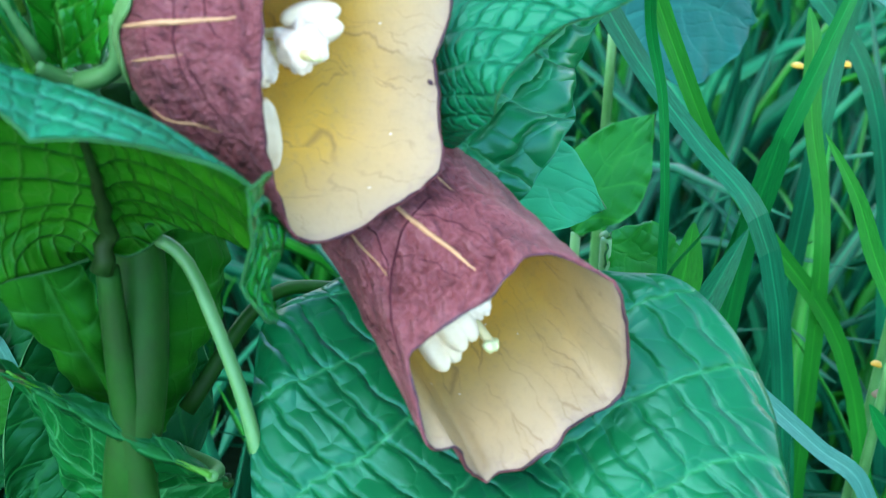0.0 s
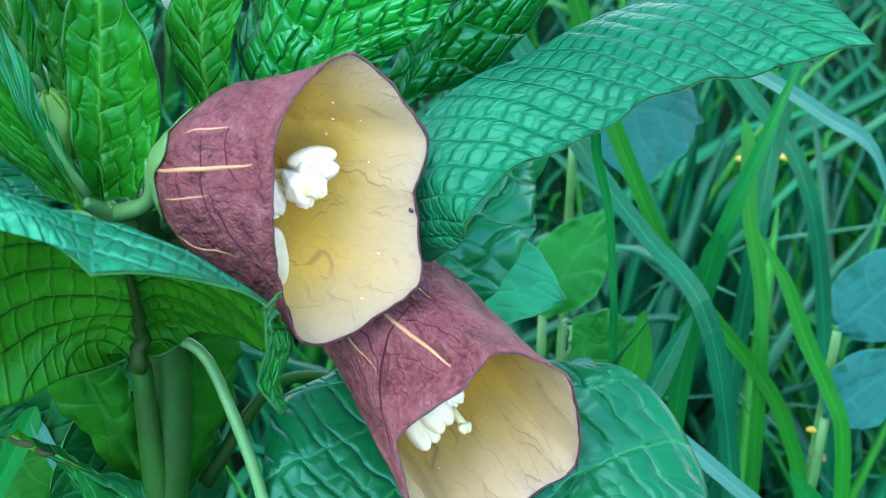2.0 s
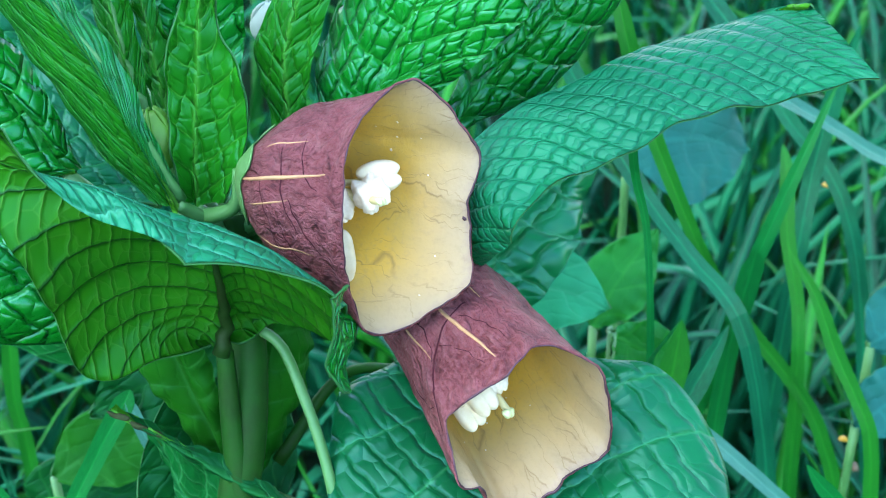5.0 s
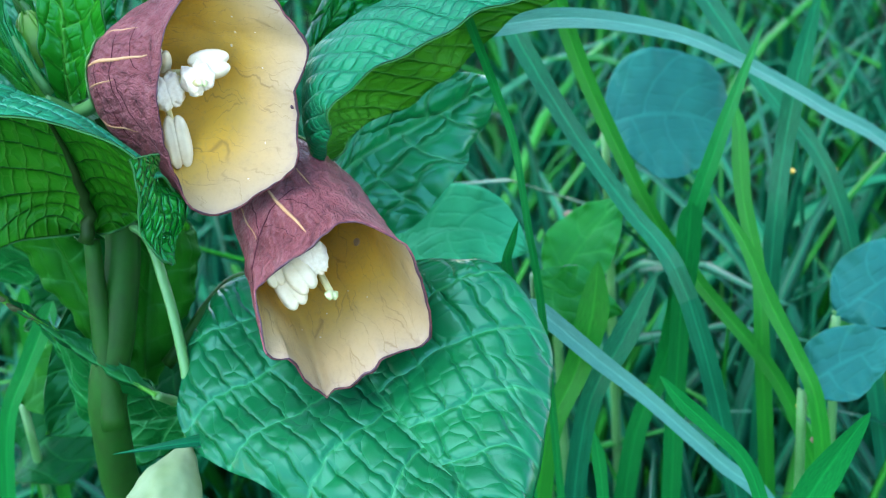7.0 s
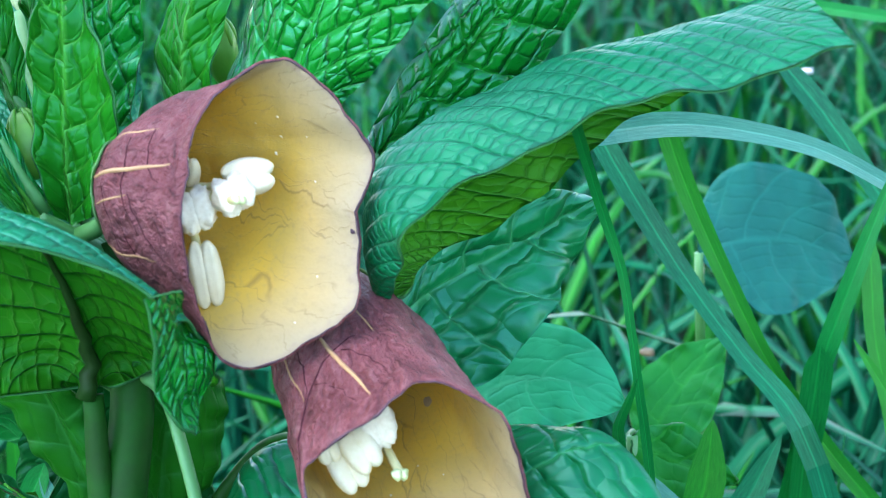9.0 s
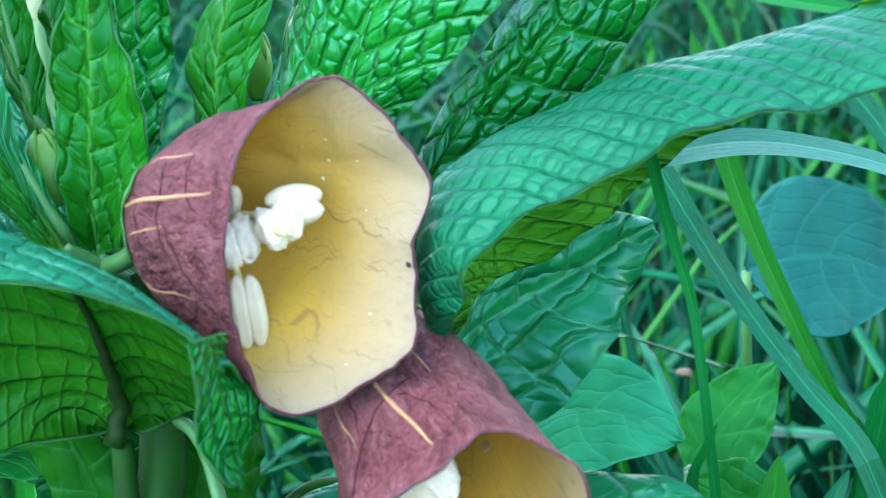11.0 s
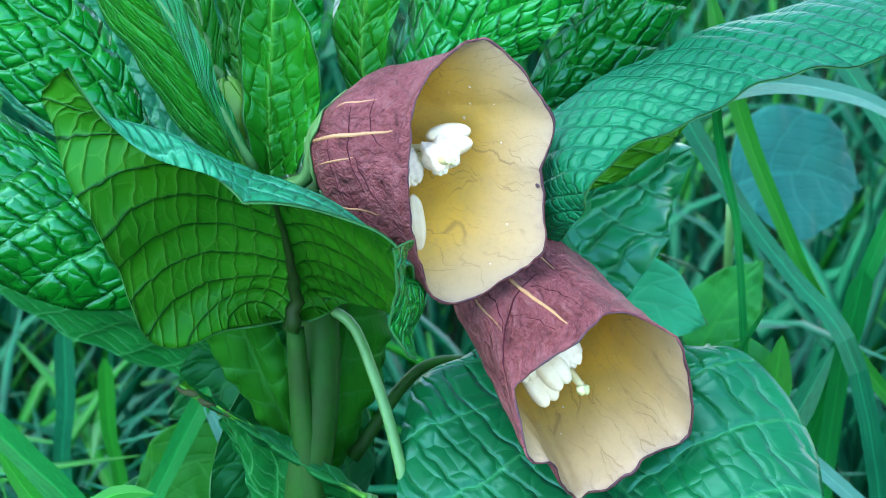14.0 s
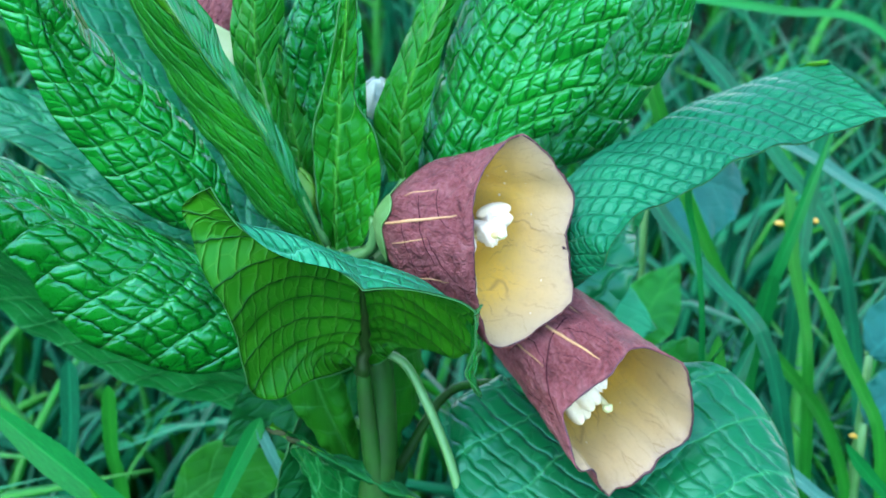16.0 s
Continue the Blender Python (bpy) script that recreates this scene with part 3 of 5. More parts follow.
def anther(ob, at, way, length, width, crumbly=False):
    """A two-lobed pollen sac."""
    inv = -Vector(ob.location)
    bm = bmesh.new()
    w = Vector(way).normalized()
    side = w.cross(Vector((0.3, -0.8, 0.5))).normalized()
    up = side.cross(w)
    for sgn in (-1, 1):
        b = bmesh.ops.create_uvsphere(bm, u_segments=26, v_segments=18, radius=1.0)
        for v in b["verts"]:
            c = v.co.copy()
            z = math.copysign(abs(c.z) ** 0.75, c.z)
            fat = 1 - 0.15 * z * z
            groove = 1 - 0.22 * math.exp(-((c.x * 1.0) ** 2 + (c.y - 0.8) ** 2) / 0.10)
            q = w * (z * length / 2) + side * (sgn * width * 0.18 + c.x * width * 0.32 * fat) + up * (c.y * width * 0.34 * fat * groove)
            if crumbly:
                q *= 1 + 0.22 * noise.noise(q * 1500) + 0.16 * noise.noise(q * 4200)
            else:
                q *= 1 + 0.04 * noise.noise(q * 900)
            v.co = Vector(at) + inv + q
    part("anther", bm, POLLEN if crumbly else ANTHER, ob, "open crumbly anther" if crumbly else "")


def filament(ob, a, b, r=0.00028, name="filament", mat=None, knob=0.0):
    inv = -Vector(ob.location)
    a, b = Vector(a) + inv, Vector(b) + inv
    bm = bmesh.new()
    m = 10
    sag = Vector((0, 0, -0.0004))
    pts = [a.lerp(b, j / m) + sag * math.sin(math.pi * j / m) for j in range(m + 1)]
    tube(bm, pts, taper(m, r * 1.15, r), 8)
    st = part(name, bm, mat or FILAMENT, ob)
    if knob:
        bm = bmesh.new()
        for dx in (-0.42, 0.42):
            s = bmesh.ops.create_icosphere(bm, subdivisions=3, radius=knob * 0.62)
            d = (b - a).normalized()
            side = d.cross(Vector((0.5, -0.6, -0.6))).normalized()
            for v in s["verts"]:
                v.co = b + side * dx * knob + v.co * (1 + 0.4 * noise.noise(v.co * 4000))
        part("stigma", bm, STIGMA, st, "small two-lobed green stigma")


def rods(ob, points, radii, name, mat, label=""):
    inv = -Vector(ob.location)
    bm = bmesh.new()
    n = 22
    pts = [p + inv for p in spline(points, n)]
    rr = [radii[0] + (radii[1] - radii[0]) * i / n for i in range(n + 1)]
    tube(bm, pts, rr, 12)
    return part(name, bm, mat, ob, label)


upper = thing("bell_flower", (-0.0162, 0.0055, 0.1345), "purple-brown bell flower, open to its yellow inside with white stamens", "flower", "bell flowers")
upper_bell = Bell((-0.0188, 0.0040, 0.1342), (-0.0042, 0.0007, 0.1323), (0.56, -0.79, 0.24),
                  [(83, 0.0105, -0.0006), (58, 0.0083, -0.0004), (28, 0.0077, -0.0002), (-19, 0.0046, 0.0), (-66, 0.0072, 0.0012),
                   (-112, 0.0102, -0.0016), (-155, 0.0081, 0.0), (165, 0.0074, 0.0010), (145, 0.0069, 0.0002), (112, 0.0078, 0.0)], 0.0044,
                  edge=[(17, 0.0062), (27, 0.0074), (34, 0.0076), (52, 0.0080), (63, 0.0090), (72, 0.0098), (81, 0.0106), (90, 0.0103), (100, 0.0098), (114, 0.0092), (123, 0.0087), (133, 0.0080), (146, 0.0072), (160, 0.0072),
                        (174, 0.0072), (191, 0.0072), (206, 0.0077), (221, 0.0086), (231, 0.0095), (241, 0.0101), (249, 0.0101), (255, 0.0095), (268, 0.0081), (288, 0.0075), (297, 0.0070), (315, 0.0056), (341, 0.0048), (359, 0.0046)])
corolla(upper, upper_bell, [(87, 97, 0.10, 0.82, 0.00018), (80, 86, 0.24, 0.60, 0.00010), (101, 104, 0.28, 0.62, 0.00009), (72, 75, 0.30, 0.78, 0.00011), (64, 66, 0.5, 0.9, 0.00009)],
        dark=[([(101, 0.42), (95, 0.47), (89, 0.50), (84, 0.56), (78, 0.66)], 0.00011), ([(104, 0.58), (98, 0.62), (93, 0.70), (90, 0.80)], 0.00009), ([(86, 0.58), (81, 0.66), (77, 0.78), (74, 0.90)], 0.00010),
              ([(92, 0.30), (84, 0.36), (78, 0.44), (70, 0.56)], 0.00009), ([(80, 0.50), (73, 0.62), (69, 0.80)], 0.00009)])
calyx(upper, upper_bell, 0.185)
U_HEART = (-0.0125, 0.0030, 0.1340)
for at, way, ln, wd, crumb in (
        ((-0.0073, 0.0022, 0.1348), (1.0, 0.35, 0.05), 0.0035, 0.0026, False),
        ((-0.0106, 0.0006, 0.1330), (0.3, -0.3, -0.7), 0.0030, 0.0027, True),
        ((-0.0103, 0.0004, 0.1286), (0.06, 0.0, -1.0), 0.0047, 0.0023, False),
        ((-0.0078, 0.0007, 0.1341), (0.5, -0.4, -0.6), 0.0028, 0.0026, True),
        ((-0.0117, 0.0023, 0.1350), (0.3, -0.3, 0.6), 0.0030, 0.0019, False)):
    anther(upper, at, way, ln, wd, crumb)
    filament(upper, U_HEART, at)
filament(upper, U_HEART, (-0.0069, -0.0006, 0.1341), 0.00032, "style", FILAMENT, 0.00050)

lower = thing("bell_flower", (-0.0086, 0.0149, 0.1238), "purple-brown bell flower hanging below another, yellow inside", "flower", "bell flowers")
lower_bell = Bell((-0.0086, 0.0149, 0.1238), (0.0044, -0.0058, 0.1150), (0.41, -0.90, 0.12),
                  [(39, 0.0087, 0.0009), (80, 0.0090, -0.0005), (103, 0.0074, 0.0004), (145, 0.0077, -0.0008), (189, 0.0064, 0.0012),
                   (215, 0.0046, 0.0006), (254, 0.0068, -0.0010), (298, 0.0043, 0.0008), (-21, 0.0079, -0.0004), (10, 0.0080, 0.0004)], 0.0042,
                  edge=[(10, 0.0076), (31, 0.0082), (41, 0.0087), (57, 0.0089), (72, 0.0091), (83, 0.0087), (89, 0.0083), (101, 0.0074), (118, 0.0070), (142, 0.0071), (147, 0.0074), (166, 0.0065), (189, 0.0062), (195, 0.0060),
                        (202, 0.0047), (214, 0.0047), (225, 0.0050), (247, 0.0059), (256, 0.0066), (260, 0.0058), (272, 0.0055), (282, 0.0050), (290, 0.0045), (303, 0.0047), (315, 0.0044), (330, 0.0058), (338, 0.0075), (344, 0.0078)])
corolla(lower, lower_bell, [(27.5, 23, 0.56, 0.92, 0.00018), (36.5, 34, 0.44, 0.78, 0.00011), (18, 15, 0.5, 0.72, 0.00008)],
        dark=[([(40, 0.97), (37, 0.88), (34, 0.80), (29, 0.71), (23, 0.66), (19, 0.66)], 0.00015), ([(34, 0.80), (32, 0.66), (33, 0.52)], 0.00010), ([(25, 0.68), (20, 0.78), (17, 0.90)], 0.00009),
              ([(31, 0.74), (27, 0.84), (25, 0.95)], 0.00008), ([(38, 0.92), (42, 0.80), (44, 0.62)], 0.00009)])
calyx(lower, lower_bell, 0.30)
L_HEART = (-0.0040, 0.0050, 0.1235)
for at, way, ln, wd, crumb in (
        ((-0.0013, -0.0041, 0.1188), (0.4, -0.4, -0.7), 0.0023, 0.0017, False),
        ((-0.0001, -0.0039, 0.1173), (0.55, -0.3, -0.8), 0.0033, 0.0024, False),
        ((0.0008, -0.0037, 0.1186), (0.6, -0.3, -0.7), 0.0033, 0.0024, False),
        ((0.0016, -0.0025, 0.1196), (0.35, -0.4, -0.8), 0.0031, 0.0025, True)):
    anther(lower, at, way, ln, wd, crumb)
    filament(lower, L_HEART, at)
filament(lower, L_HEART, (0.0031, -0.0029, 0.1165), 0.00030, "style", FILAMENT, 0.00062)


def marks(ob, bell, spots, name, mat, label):
    """Small flattened spots that lie on the corolla's inner skin."""
    inv = -Vector(ob.location)
    for i, s, size in spots:
        p = bell.point(i, s, 0.00037) + inv
        u = (bell.point(i + 1, s) - bell.point(i - 1, s)).normalized()
        w = (bell.point(i, s + 0.02) - bell.point(i, s - 0.02)).normalized()
        n = u.cross(w)
        bm = bmesh.new()
        made = bmesh.ops.create_icosphere(bm, subdivisions=2, radius=1.0)
        for v in made["verts"]:
            c = v.co * (1 + 0.25 * noise.noise(v.co * 2.0 + Vector((i, s, 0))))
            v.co = p + (u * c.x + w * c.y + n * c.z * (0.10 if size > 0.0003 else 0.25)) * size
        part(name, bm, mat, ob, label)


SPOT = plain_material("brown fleck", (0.360, 0.240, 0.120), (0.270, 0.170, 0.090), 1500, 0.6)
marks(lower, lower_bell, [(94, 0.52, 0.00042)], "fleck", SPOT, "round brown fleck")
marks(upper, upper_bell, [(36, 0.99, 0.00019)], "fleck", RIM, "dark purple fleck on the rim")
marks(upper, upper_bell, [(26, 0.62, 0.00012), (21, 0.66, 0.00009), (14, 0.72, 0.00009), (30, 0.80, 0.00007), (44, 0.86, 0.00008), (52, 0.9, 0.00008),
                          (16, 0.6, 0.00007), (20, 0.78, 0.00006)], "pollen_grain", POLLEN, "white pollen grain")
marks(lower, lower_bell, [(80, 0.72, 0.00009), (86, 0.68, 0.00007), (76, 0.80, 0.00007), (90, 0.75, 0.00006), (70, 0.76, 0.00007)],
      "pollen_grain", POLLEN, "white pollen grain")

# ---- the plant's stem, stalks and buds ----
stem = thing("plant_stem", (-0.013, 0.010, 0.0), "thick dark green stem of the flowering plant rising from soil", "stem")
rods(stem, [(-0.0125, 0.0150, -0.004), (-0.0202, -0.0023, 0.1021), (-0.0191, 0.0006, 0.1111), (-0.0192, 0.0042, 0.1173), (-0.0200, 0.0062, 0.1227), (-0.0205, 0.0072, 0.1285)],
     (0.0019, 0.0014), "stalk", STEM)
rods(stem, [(-0.0196, 0.0035, 0.1110), (-0.0197, 0.0042, 0.1165), (-0.0184, 0.0044, 0.1190), (-0.0165, 0.0038, 0.1183), (-0.0142, 0.0014, 0.1145), (-0.0124, -0.0010, 0.1103), (-0.0112, -0.0032, 0.1061), (-0.0102, -0.0064, 0.1033)],
     (0.00044, 0.00050), "flower_stalk", STALK, "pale green arching stalk")
rods(stem, [(-0.0265, 0.0078, 0.1275), (-0.0228, 0.0053, 0.1292), (-0.0192, 0.0041, 0.1311), (-0.0186, 0.0041, 0.1342)], (0.0007, 0.0006), "flower_stalk", STALK)
rods(stem, [(-0.0200, 0.0070, 0.1215), (-0.0150, 0.0125, 0.1245), (-0.0105, 0.0155, 0.1248), (-0.0086, 0.0149, 0.1238)], (0.0007, 0.0006), "flower_stalk", STALK)


def bud(at, way, length, width, label, mat=None):
    ob = thing("flower_bud", at, label, "bud", "flower buds")
    w = Vector(way).normalized()
    side = w.orthogonal().normalized()
    up = w.cross(side)
    bm = bmesh.new()
    rows = []
    n, steps = 20, 14
    for k in range(steps + 1):
        s = k / steps
        r = width / 2 * math.sin(math.pi * (0.07 + 0.83 * s ** 0.95)) ** 0.75
        rows.append([bm.verts.new(w * length * s + (side * math.cos(a) + up * math.sin(a)) * r * (1 + 0.07 * math.cos(5 * a)))
                     for a in (2 * math.pi * i / n for i in range(n))])
    for a, b in zip(rows, rows[1:]):
        for i in range(n):
            bm.faces.new((a[i], a[(i + 1) % n], b[(i + 1) % n], b[i]))
    bm.faces.new(rows[0][::-1])
    bm.faces.new(rows[-1])
    part("bud_body", bm, mat or BUD, ob)
    for i in range(5):
        a = 2 * math.pi * i / 5
        d = side * math.cos(a) + up * math.sin(a)
        bm = bmesh.new()
        pts = [w * length * (0.60 + 0.46 * t) + d * width / 2 * (0.93 - 0.62 * t * t) for t in (0, 0.25, 0.5, 0.75, 1)]
        tube(bm, pts, [0.0001, 0.00022, 0.00028, 0.00024, 0.0001], 6)
        part("tooth", bm, mat or BUD, ob)
    return ob


bud((-0.0246, 0.0056, 0.1336), (-0.30, 0.20, 1.0), 0.0048, 0.0028, "small closed green bud between young leaves")
bud((-0.0172, 0.0223, 0.1366), (0.05, 0.0, 1.0), 0.0050, 0.0026, "closed green bud behind young leaves")

# ---- leaves of the plant ----
CROWN = (-0.0205, 0.0070, 0.1270)
blade_leaf("arching_leaf", "green leaf arching over, dark ribbed underside showing",
           [(-0.0212, 0.0008, 0.1195), (-0.0250, -0.0020, 0.1203), (-0.0301, -0.0053, 0.1204), (-0.0309, -0.0069, 0.1246), (-0.0311, -0.0092, 0.1310), (-0.0324, -0.0102, 0.1353), (-0.0340, -0.0090, 0.1383),
            (-0.0343, -0.0087, 0.1416), (-0.0315, -0.0098, 0.1438)],
           [(-0.0205, 0.0012, 0.1190), (-0.0204, 0.0015, 0.1215), (-0.0201, 0.0001, 0.1255), (-0.0200, -0.0018, 0.1298), (-0.0200, -0.0045, 0.1338), (-0.0197, -0.0080, 0.1354), (-0.0192, -0.0128, 0.1351)],
           [(-0.0198, 0.0022, 0.1192), (-0.0162, 0.0044, 0.1197), (-0.0134, 0.0032, 0.1194), (-0.0108, 0.0015, 0.1205), (-0.0096, -0.0030, 0.1250), (-0.0094, -0.0088, 0.1308)],
           bulge=(0.0018, 0.0012), hem=(0.0044, 0.0), keel=0.62, rib=RIB, stalk=0.0015, seed=3, up=(0, 0.9, 0.3), spacing=0.0024, sweep=0.7, bow=(1.0, -0.6), under=LEAF_RIBBED, tops=SKY_SHEEN, ruffle=0.0005, waves=2.2,
           petiole=((-0.0190, -0.0034, 0.1024), (-0.0200, -0.0008, 0.1112)))
blade_leaf("curled_leaf_tip", "small twisted green tip hanging from an arching leaf",
           [(-0.0098, -0.0094, 0.1306), (-0.0100, -0.0088, 0.1262), (-0.0106, -0.0080, 0.1238), (-0.0096, -0.0078, 0.1214), (-0.0092, -0.0064, 0.1203)],
           [(-0.0094, -0.0080, 0.1304), (-0.0100, -0.0060, 0.1264), (-0.0096, -0.0062, 0.1238), (-0.0102, -0.0060, 0.1216), (-0.0093, -0.0062, 0.1202)],
           [(-0.0092, -0.0060, 0.1300), (-0.0102, -0.0034, 0.1262), (-0.0090, -0.0026, 0.1240), (-0.0098, -0.0036, 0.1218), (-0.0092, -0.0058, 0.1202)],
           stalk=0.0003, seed=23, nu=60, nv=18, spacing=0.0018, cell=0.0009, tops=LEAF_TOP, under=LEAF_TOP, ruffle=0.00012, waves=1.6, pucker=0.00012, up=(-1.0, 0.0, 0.0))
blade_leaf("spreading_leaf", "long green leaf arching over, upper skin shining, far half hanging",
           [(0.0004, 0.0062, 0.1245), (0.0021, 0.0022, 0.1286), (0.0033, 0.0006, 0.1312), (0.0048, 0.0026, 0.1324), (0.0074, 0.0036, 0.1345), (0.0107, 0.0036, 0.1362), (0.0137, 0.0042, 0.1375), (0.0166, 0.0053, 0.1383),
            (0.0195, 0.0064, 0.1391), (0.0228, 0.0074, 0.1396), (0.0265, 0.0070, 0.1404), (0.0307, 0.0058, 0.1420)],
           [(-0.0006, 0.0075, 0.1240), (-0.0014, 0.0070, 0.1290), (-0.0008, 0.0095, 0.1338), (0.0047, 0.0125, 0.1373), (0.0087, 0.0131, 0.1391), (0.0120, 0.0150, 0.1399), (0.0155, 0.0172, 0.1406), (0.0201, 0.0190, 0.1416), (0.0242, 0.0195, 0.1424), (0.0274, 0.0165, 0.1437)],
           [(0.0004, 0.0082, 0.1242), (0.0016, 0.0150, 0.1252), (0.0046, 0.0177, 0.1260), (0.0079, 0.0178, 0.1285), (0.0104, 0.0200, 0.1301), (0.0131, 0.0202, 0.1322), (0.0157, 0.0207, 0.1341), (0.0205, 0.0225, 0.1362), (0.0245, 0.0215, 0.1385), (0.0274, 0.0172, 0.1428)],
           bulge=(0.0007, 0.0010), seed=4, up=(0, -0.3, 0.9), stalk=0.0006, tops=SHINE_SKY, spacing=0.0025, cell=0.0011, petiole=((-0.0195, 0.0085, 0.1260), (-0.0090, 0.0120, 0.1262)), ruffle=0.0003)
blade_leaf("upright_leaf", "tall quilted green leaf with a pale midrib",
           [(-0.0134, 0.0150, 0.1326), (-0.0138, 0.0158, 0.1388), (-0.0122, 0.0166, 0.1434), (-0.0107, 0.0174, 0.1474), (-0.0092, 0.0182, 0.1511), (-0.0065, 0.0190, 0.1565), (0.0020, 0.0165, 0.1640)],
           [(-0.0100, 0.0120, 0.1334), (-0.0083, 0.0127, 0.1376), (-0.0061, 0.0134, 0.1426), (-0.0035, 0.0141, 0.1475), (-0.0008, 0.0148, 0.1515), (0.0019, 0.0155, 0.1570), (0.0035, 0.0158, 0.1645)],
           [(-0.0072, 0.0120, 0.1342), (-0.0024, 0.0116, 0.1387), (0.0001, 0.0112, 0.1408), (0.0027, 0.0109, 0.1436), (0.0040, 0.0105, 0.1452), (0.0032, 0.0101, 0.1468), (0.0037, 0.0097, 0.1490), (0.0060, 0.0094, 0.1520), (0.0064, 0.0100, 0.1584), (0.0045, 0.0140, 0.1642)],
           bulge=(0.0010, 0.0008), seed=5, spacing=0.0037, petiole=(CROWN, (-0.0150, 0.0090, 0.1300)), stalk=0.0012, sweep=0.65)
blade_leaf("upright_leaf", "broad quilted green leaf standing behind another leaf",
           [(-0.0039, 0.0150, 0.1329), (-0.0017, 0.0168, 0.1370), (0.0013, 0.0186, 0.1412), (0.0044, 0.0204, 0.1453), (0.0074, 0.0222, 0.1494), (0.0110, 0.0240, 0.1541), (0.0135, 0.0240, 0.1590)],
           [(-0.0024, 0.0150, 0.1328), (0.0000, 0.0164, 0.1362), (0.0042, 0.0178, 0.1402), (0.0077, 0.0192, 0.1444), (0.0106, 0.0206, 0.1492), (0.0120, 0.0220, 0.1546), (0.0138, 0.0240, 0.1592)],
           [(-0.0017, 0.0160, 0.1325), (0.0010, 0.0174, 0.1332), (0.0038, 0.0187, 0.1338), (0.0079, 0.0201, 0.1370), (0.0115, 0.0214, 0.1419), (0.0138, 0.0228, 0.1450), (0.0149, 0.0241, 0.1486), (0.0150, 0.0250, 0.1537), (0.0140, 0.0244, 0.1590)],
           bulge=(0.0006, 0.0010), seed=6, spacing=0.0037, petiole=(CROWN, (-0.0110, 0.0120, 0.1280)), sweep=0.65)
blade_leaf("upright_leaf", "large quilted green leaf leaning outward, one half folded back",
           [(-0.0330, 0.0030, 0.1339), (-0.0374, 0.0026, 0.1344), (-0.0415, 0.0021, 0.1379), (-0.0441, 0.0017, 0.1416), (-0.0468, 0.0013, 0.1463), (-0.0486, 0.0009, 0.1522), (-0.0495, 0.0004, 0.1568), (-0.0487, 0.0000, 0.1619), (-0.0475, 0.0005, 0.1660)],
           [(-0.0326, 0.0040, 0.1336), (-0.0349, 0.0035, 0.1390), (-0.0386, 0.0030, 0.1435), (-0.0421, 0.0025, 0.1475), (-0.0451, 0.0020, 0.1520), (-0.0466, 0.0015, 0.1566), (-0.0475, 0.0010, 0.1621), (-0.0474, 0.0008, 0.1662)],
           [(-0.0324, 0.0060, 0.1332), (-0.0326, 0.0042, 0.1389), (-0.0341, 0.0044, 0.1422), (-0.0369, 0.0048, 0.1463), (-0.0410, 0.0052, 0.1503), (-0.0440, 0.0054, 0.1549), (-0.0469, 0.0054, 0.1607), (-0.0473, 0.0015, 0.1662)],
           bulge=(0.0014, 0.0012), seed=7, spacing=0.0033, petiole=((-0.0203, 0.0070, 0.1210), (-0.0270, 0.0060, 0.1270)), sweep=0.7, stalk=0.0012)
blade_leaf("young_leaf", "young green leaf with its dull underside turned out",
           [(-0.0265, 0.0040, 0.1325), (-0.0303, 0.0043, 0.1357), (-0.0327, 0.0047, 0.1411), (-0.0361, 0.0050, 0.1460), (-0.0380, 0.0053, 0.1515), (-0.0396, 0.0057, 0.1557), (-0.0399, 0.0050, 0.1602), (-0.0385, 0.0010, 0.1650)],
           [(-0.0236, 0.0030, 0.1316), (-0.0251, 0.0023, 0.1356), (-0.0280, 0.0017, 0.1433), (-0.0311, 0.0010, 0.1490), (-0.0336, 0.0003, 0.1535), (-0.0354, -0.0003, 0.1572), (-0.0372, -0.0010, 0.1618), (-0.0384, -0.0012, 0.1652)],
           [(-0.0234, 0.0040, 0.1311), (-0.0242, 0.0037, 0.1350), (-0.0263, 0.0033, 0.1420), (-0.0287, 0.0030, 0.1469), (-0.0308, 0.0027, 0.1513), (-0.0332, 0.0023, 0.1564), (-0.0363, 0.0015, 0.1610), (-0.0382, -0.0008, 0.1652)],
           bulge=(0.0008, 0.0012), seed=8, tops=YOUNG, right_tops=YOUNG_TOP, cell=0.0010, petiole=(CROWN,), spacing=0.0046, sweep=4.0, pucker=0.00018)
blade_leaf("young_leaf", "bright young green leaf standing upright",
           [(-0.0234, 0.0040, 0.1311), (-0.0240, 0.0048, 0.1367), (-0.0240, 0.0056, 0.1427), (-0.0225, 0.0064, 0.1474), (-0.0215, 0.0072, 0.1514), (-0.0206, 0.0080, 0.1559)],
           [(-0.0227, 0.0055, 0.1301), (-0.0224, 0.0059, 0.1362), (-0.0218, 0.0063, 0.1418), (-0.0212, 0.0067, 0.1472), (-0.0205, 0.0071, 0.1520), (-0.0200, 0.0075, 0.1570)],
           [(-0.0201, 0.0040, 0.1313), (-0.0181, 0.0048, 0.1365), (-0.0183, 0.0056, 0.1420), (-0.0200, 0.0064, 0.1451), (-0.0196, 0.0072, 0.1503), (-0.0195, 0.0080, 0.1560)],
           bulge=(-0.0004, -0.0005), seed=9, tops=YOUNG, petiole=(CROWN,), spacing=0.0030, sweep=1.0, pucker=0.00016)
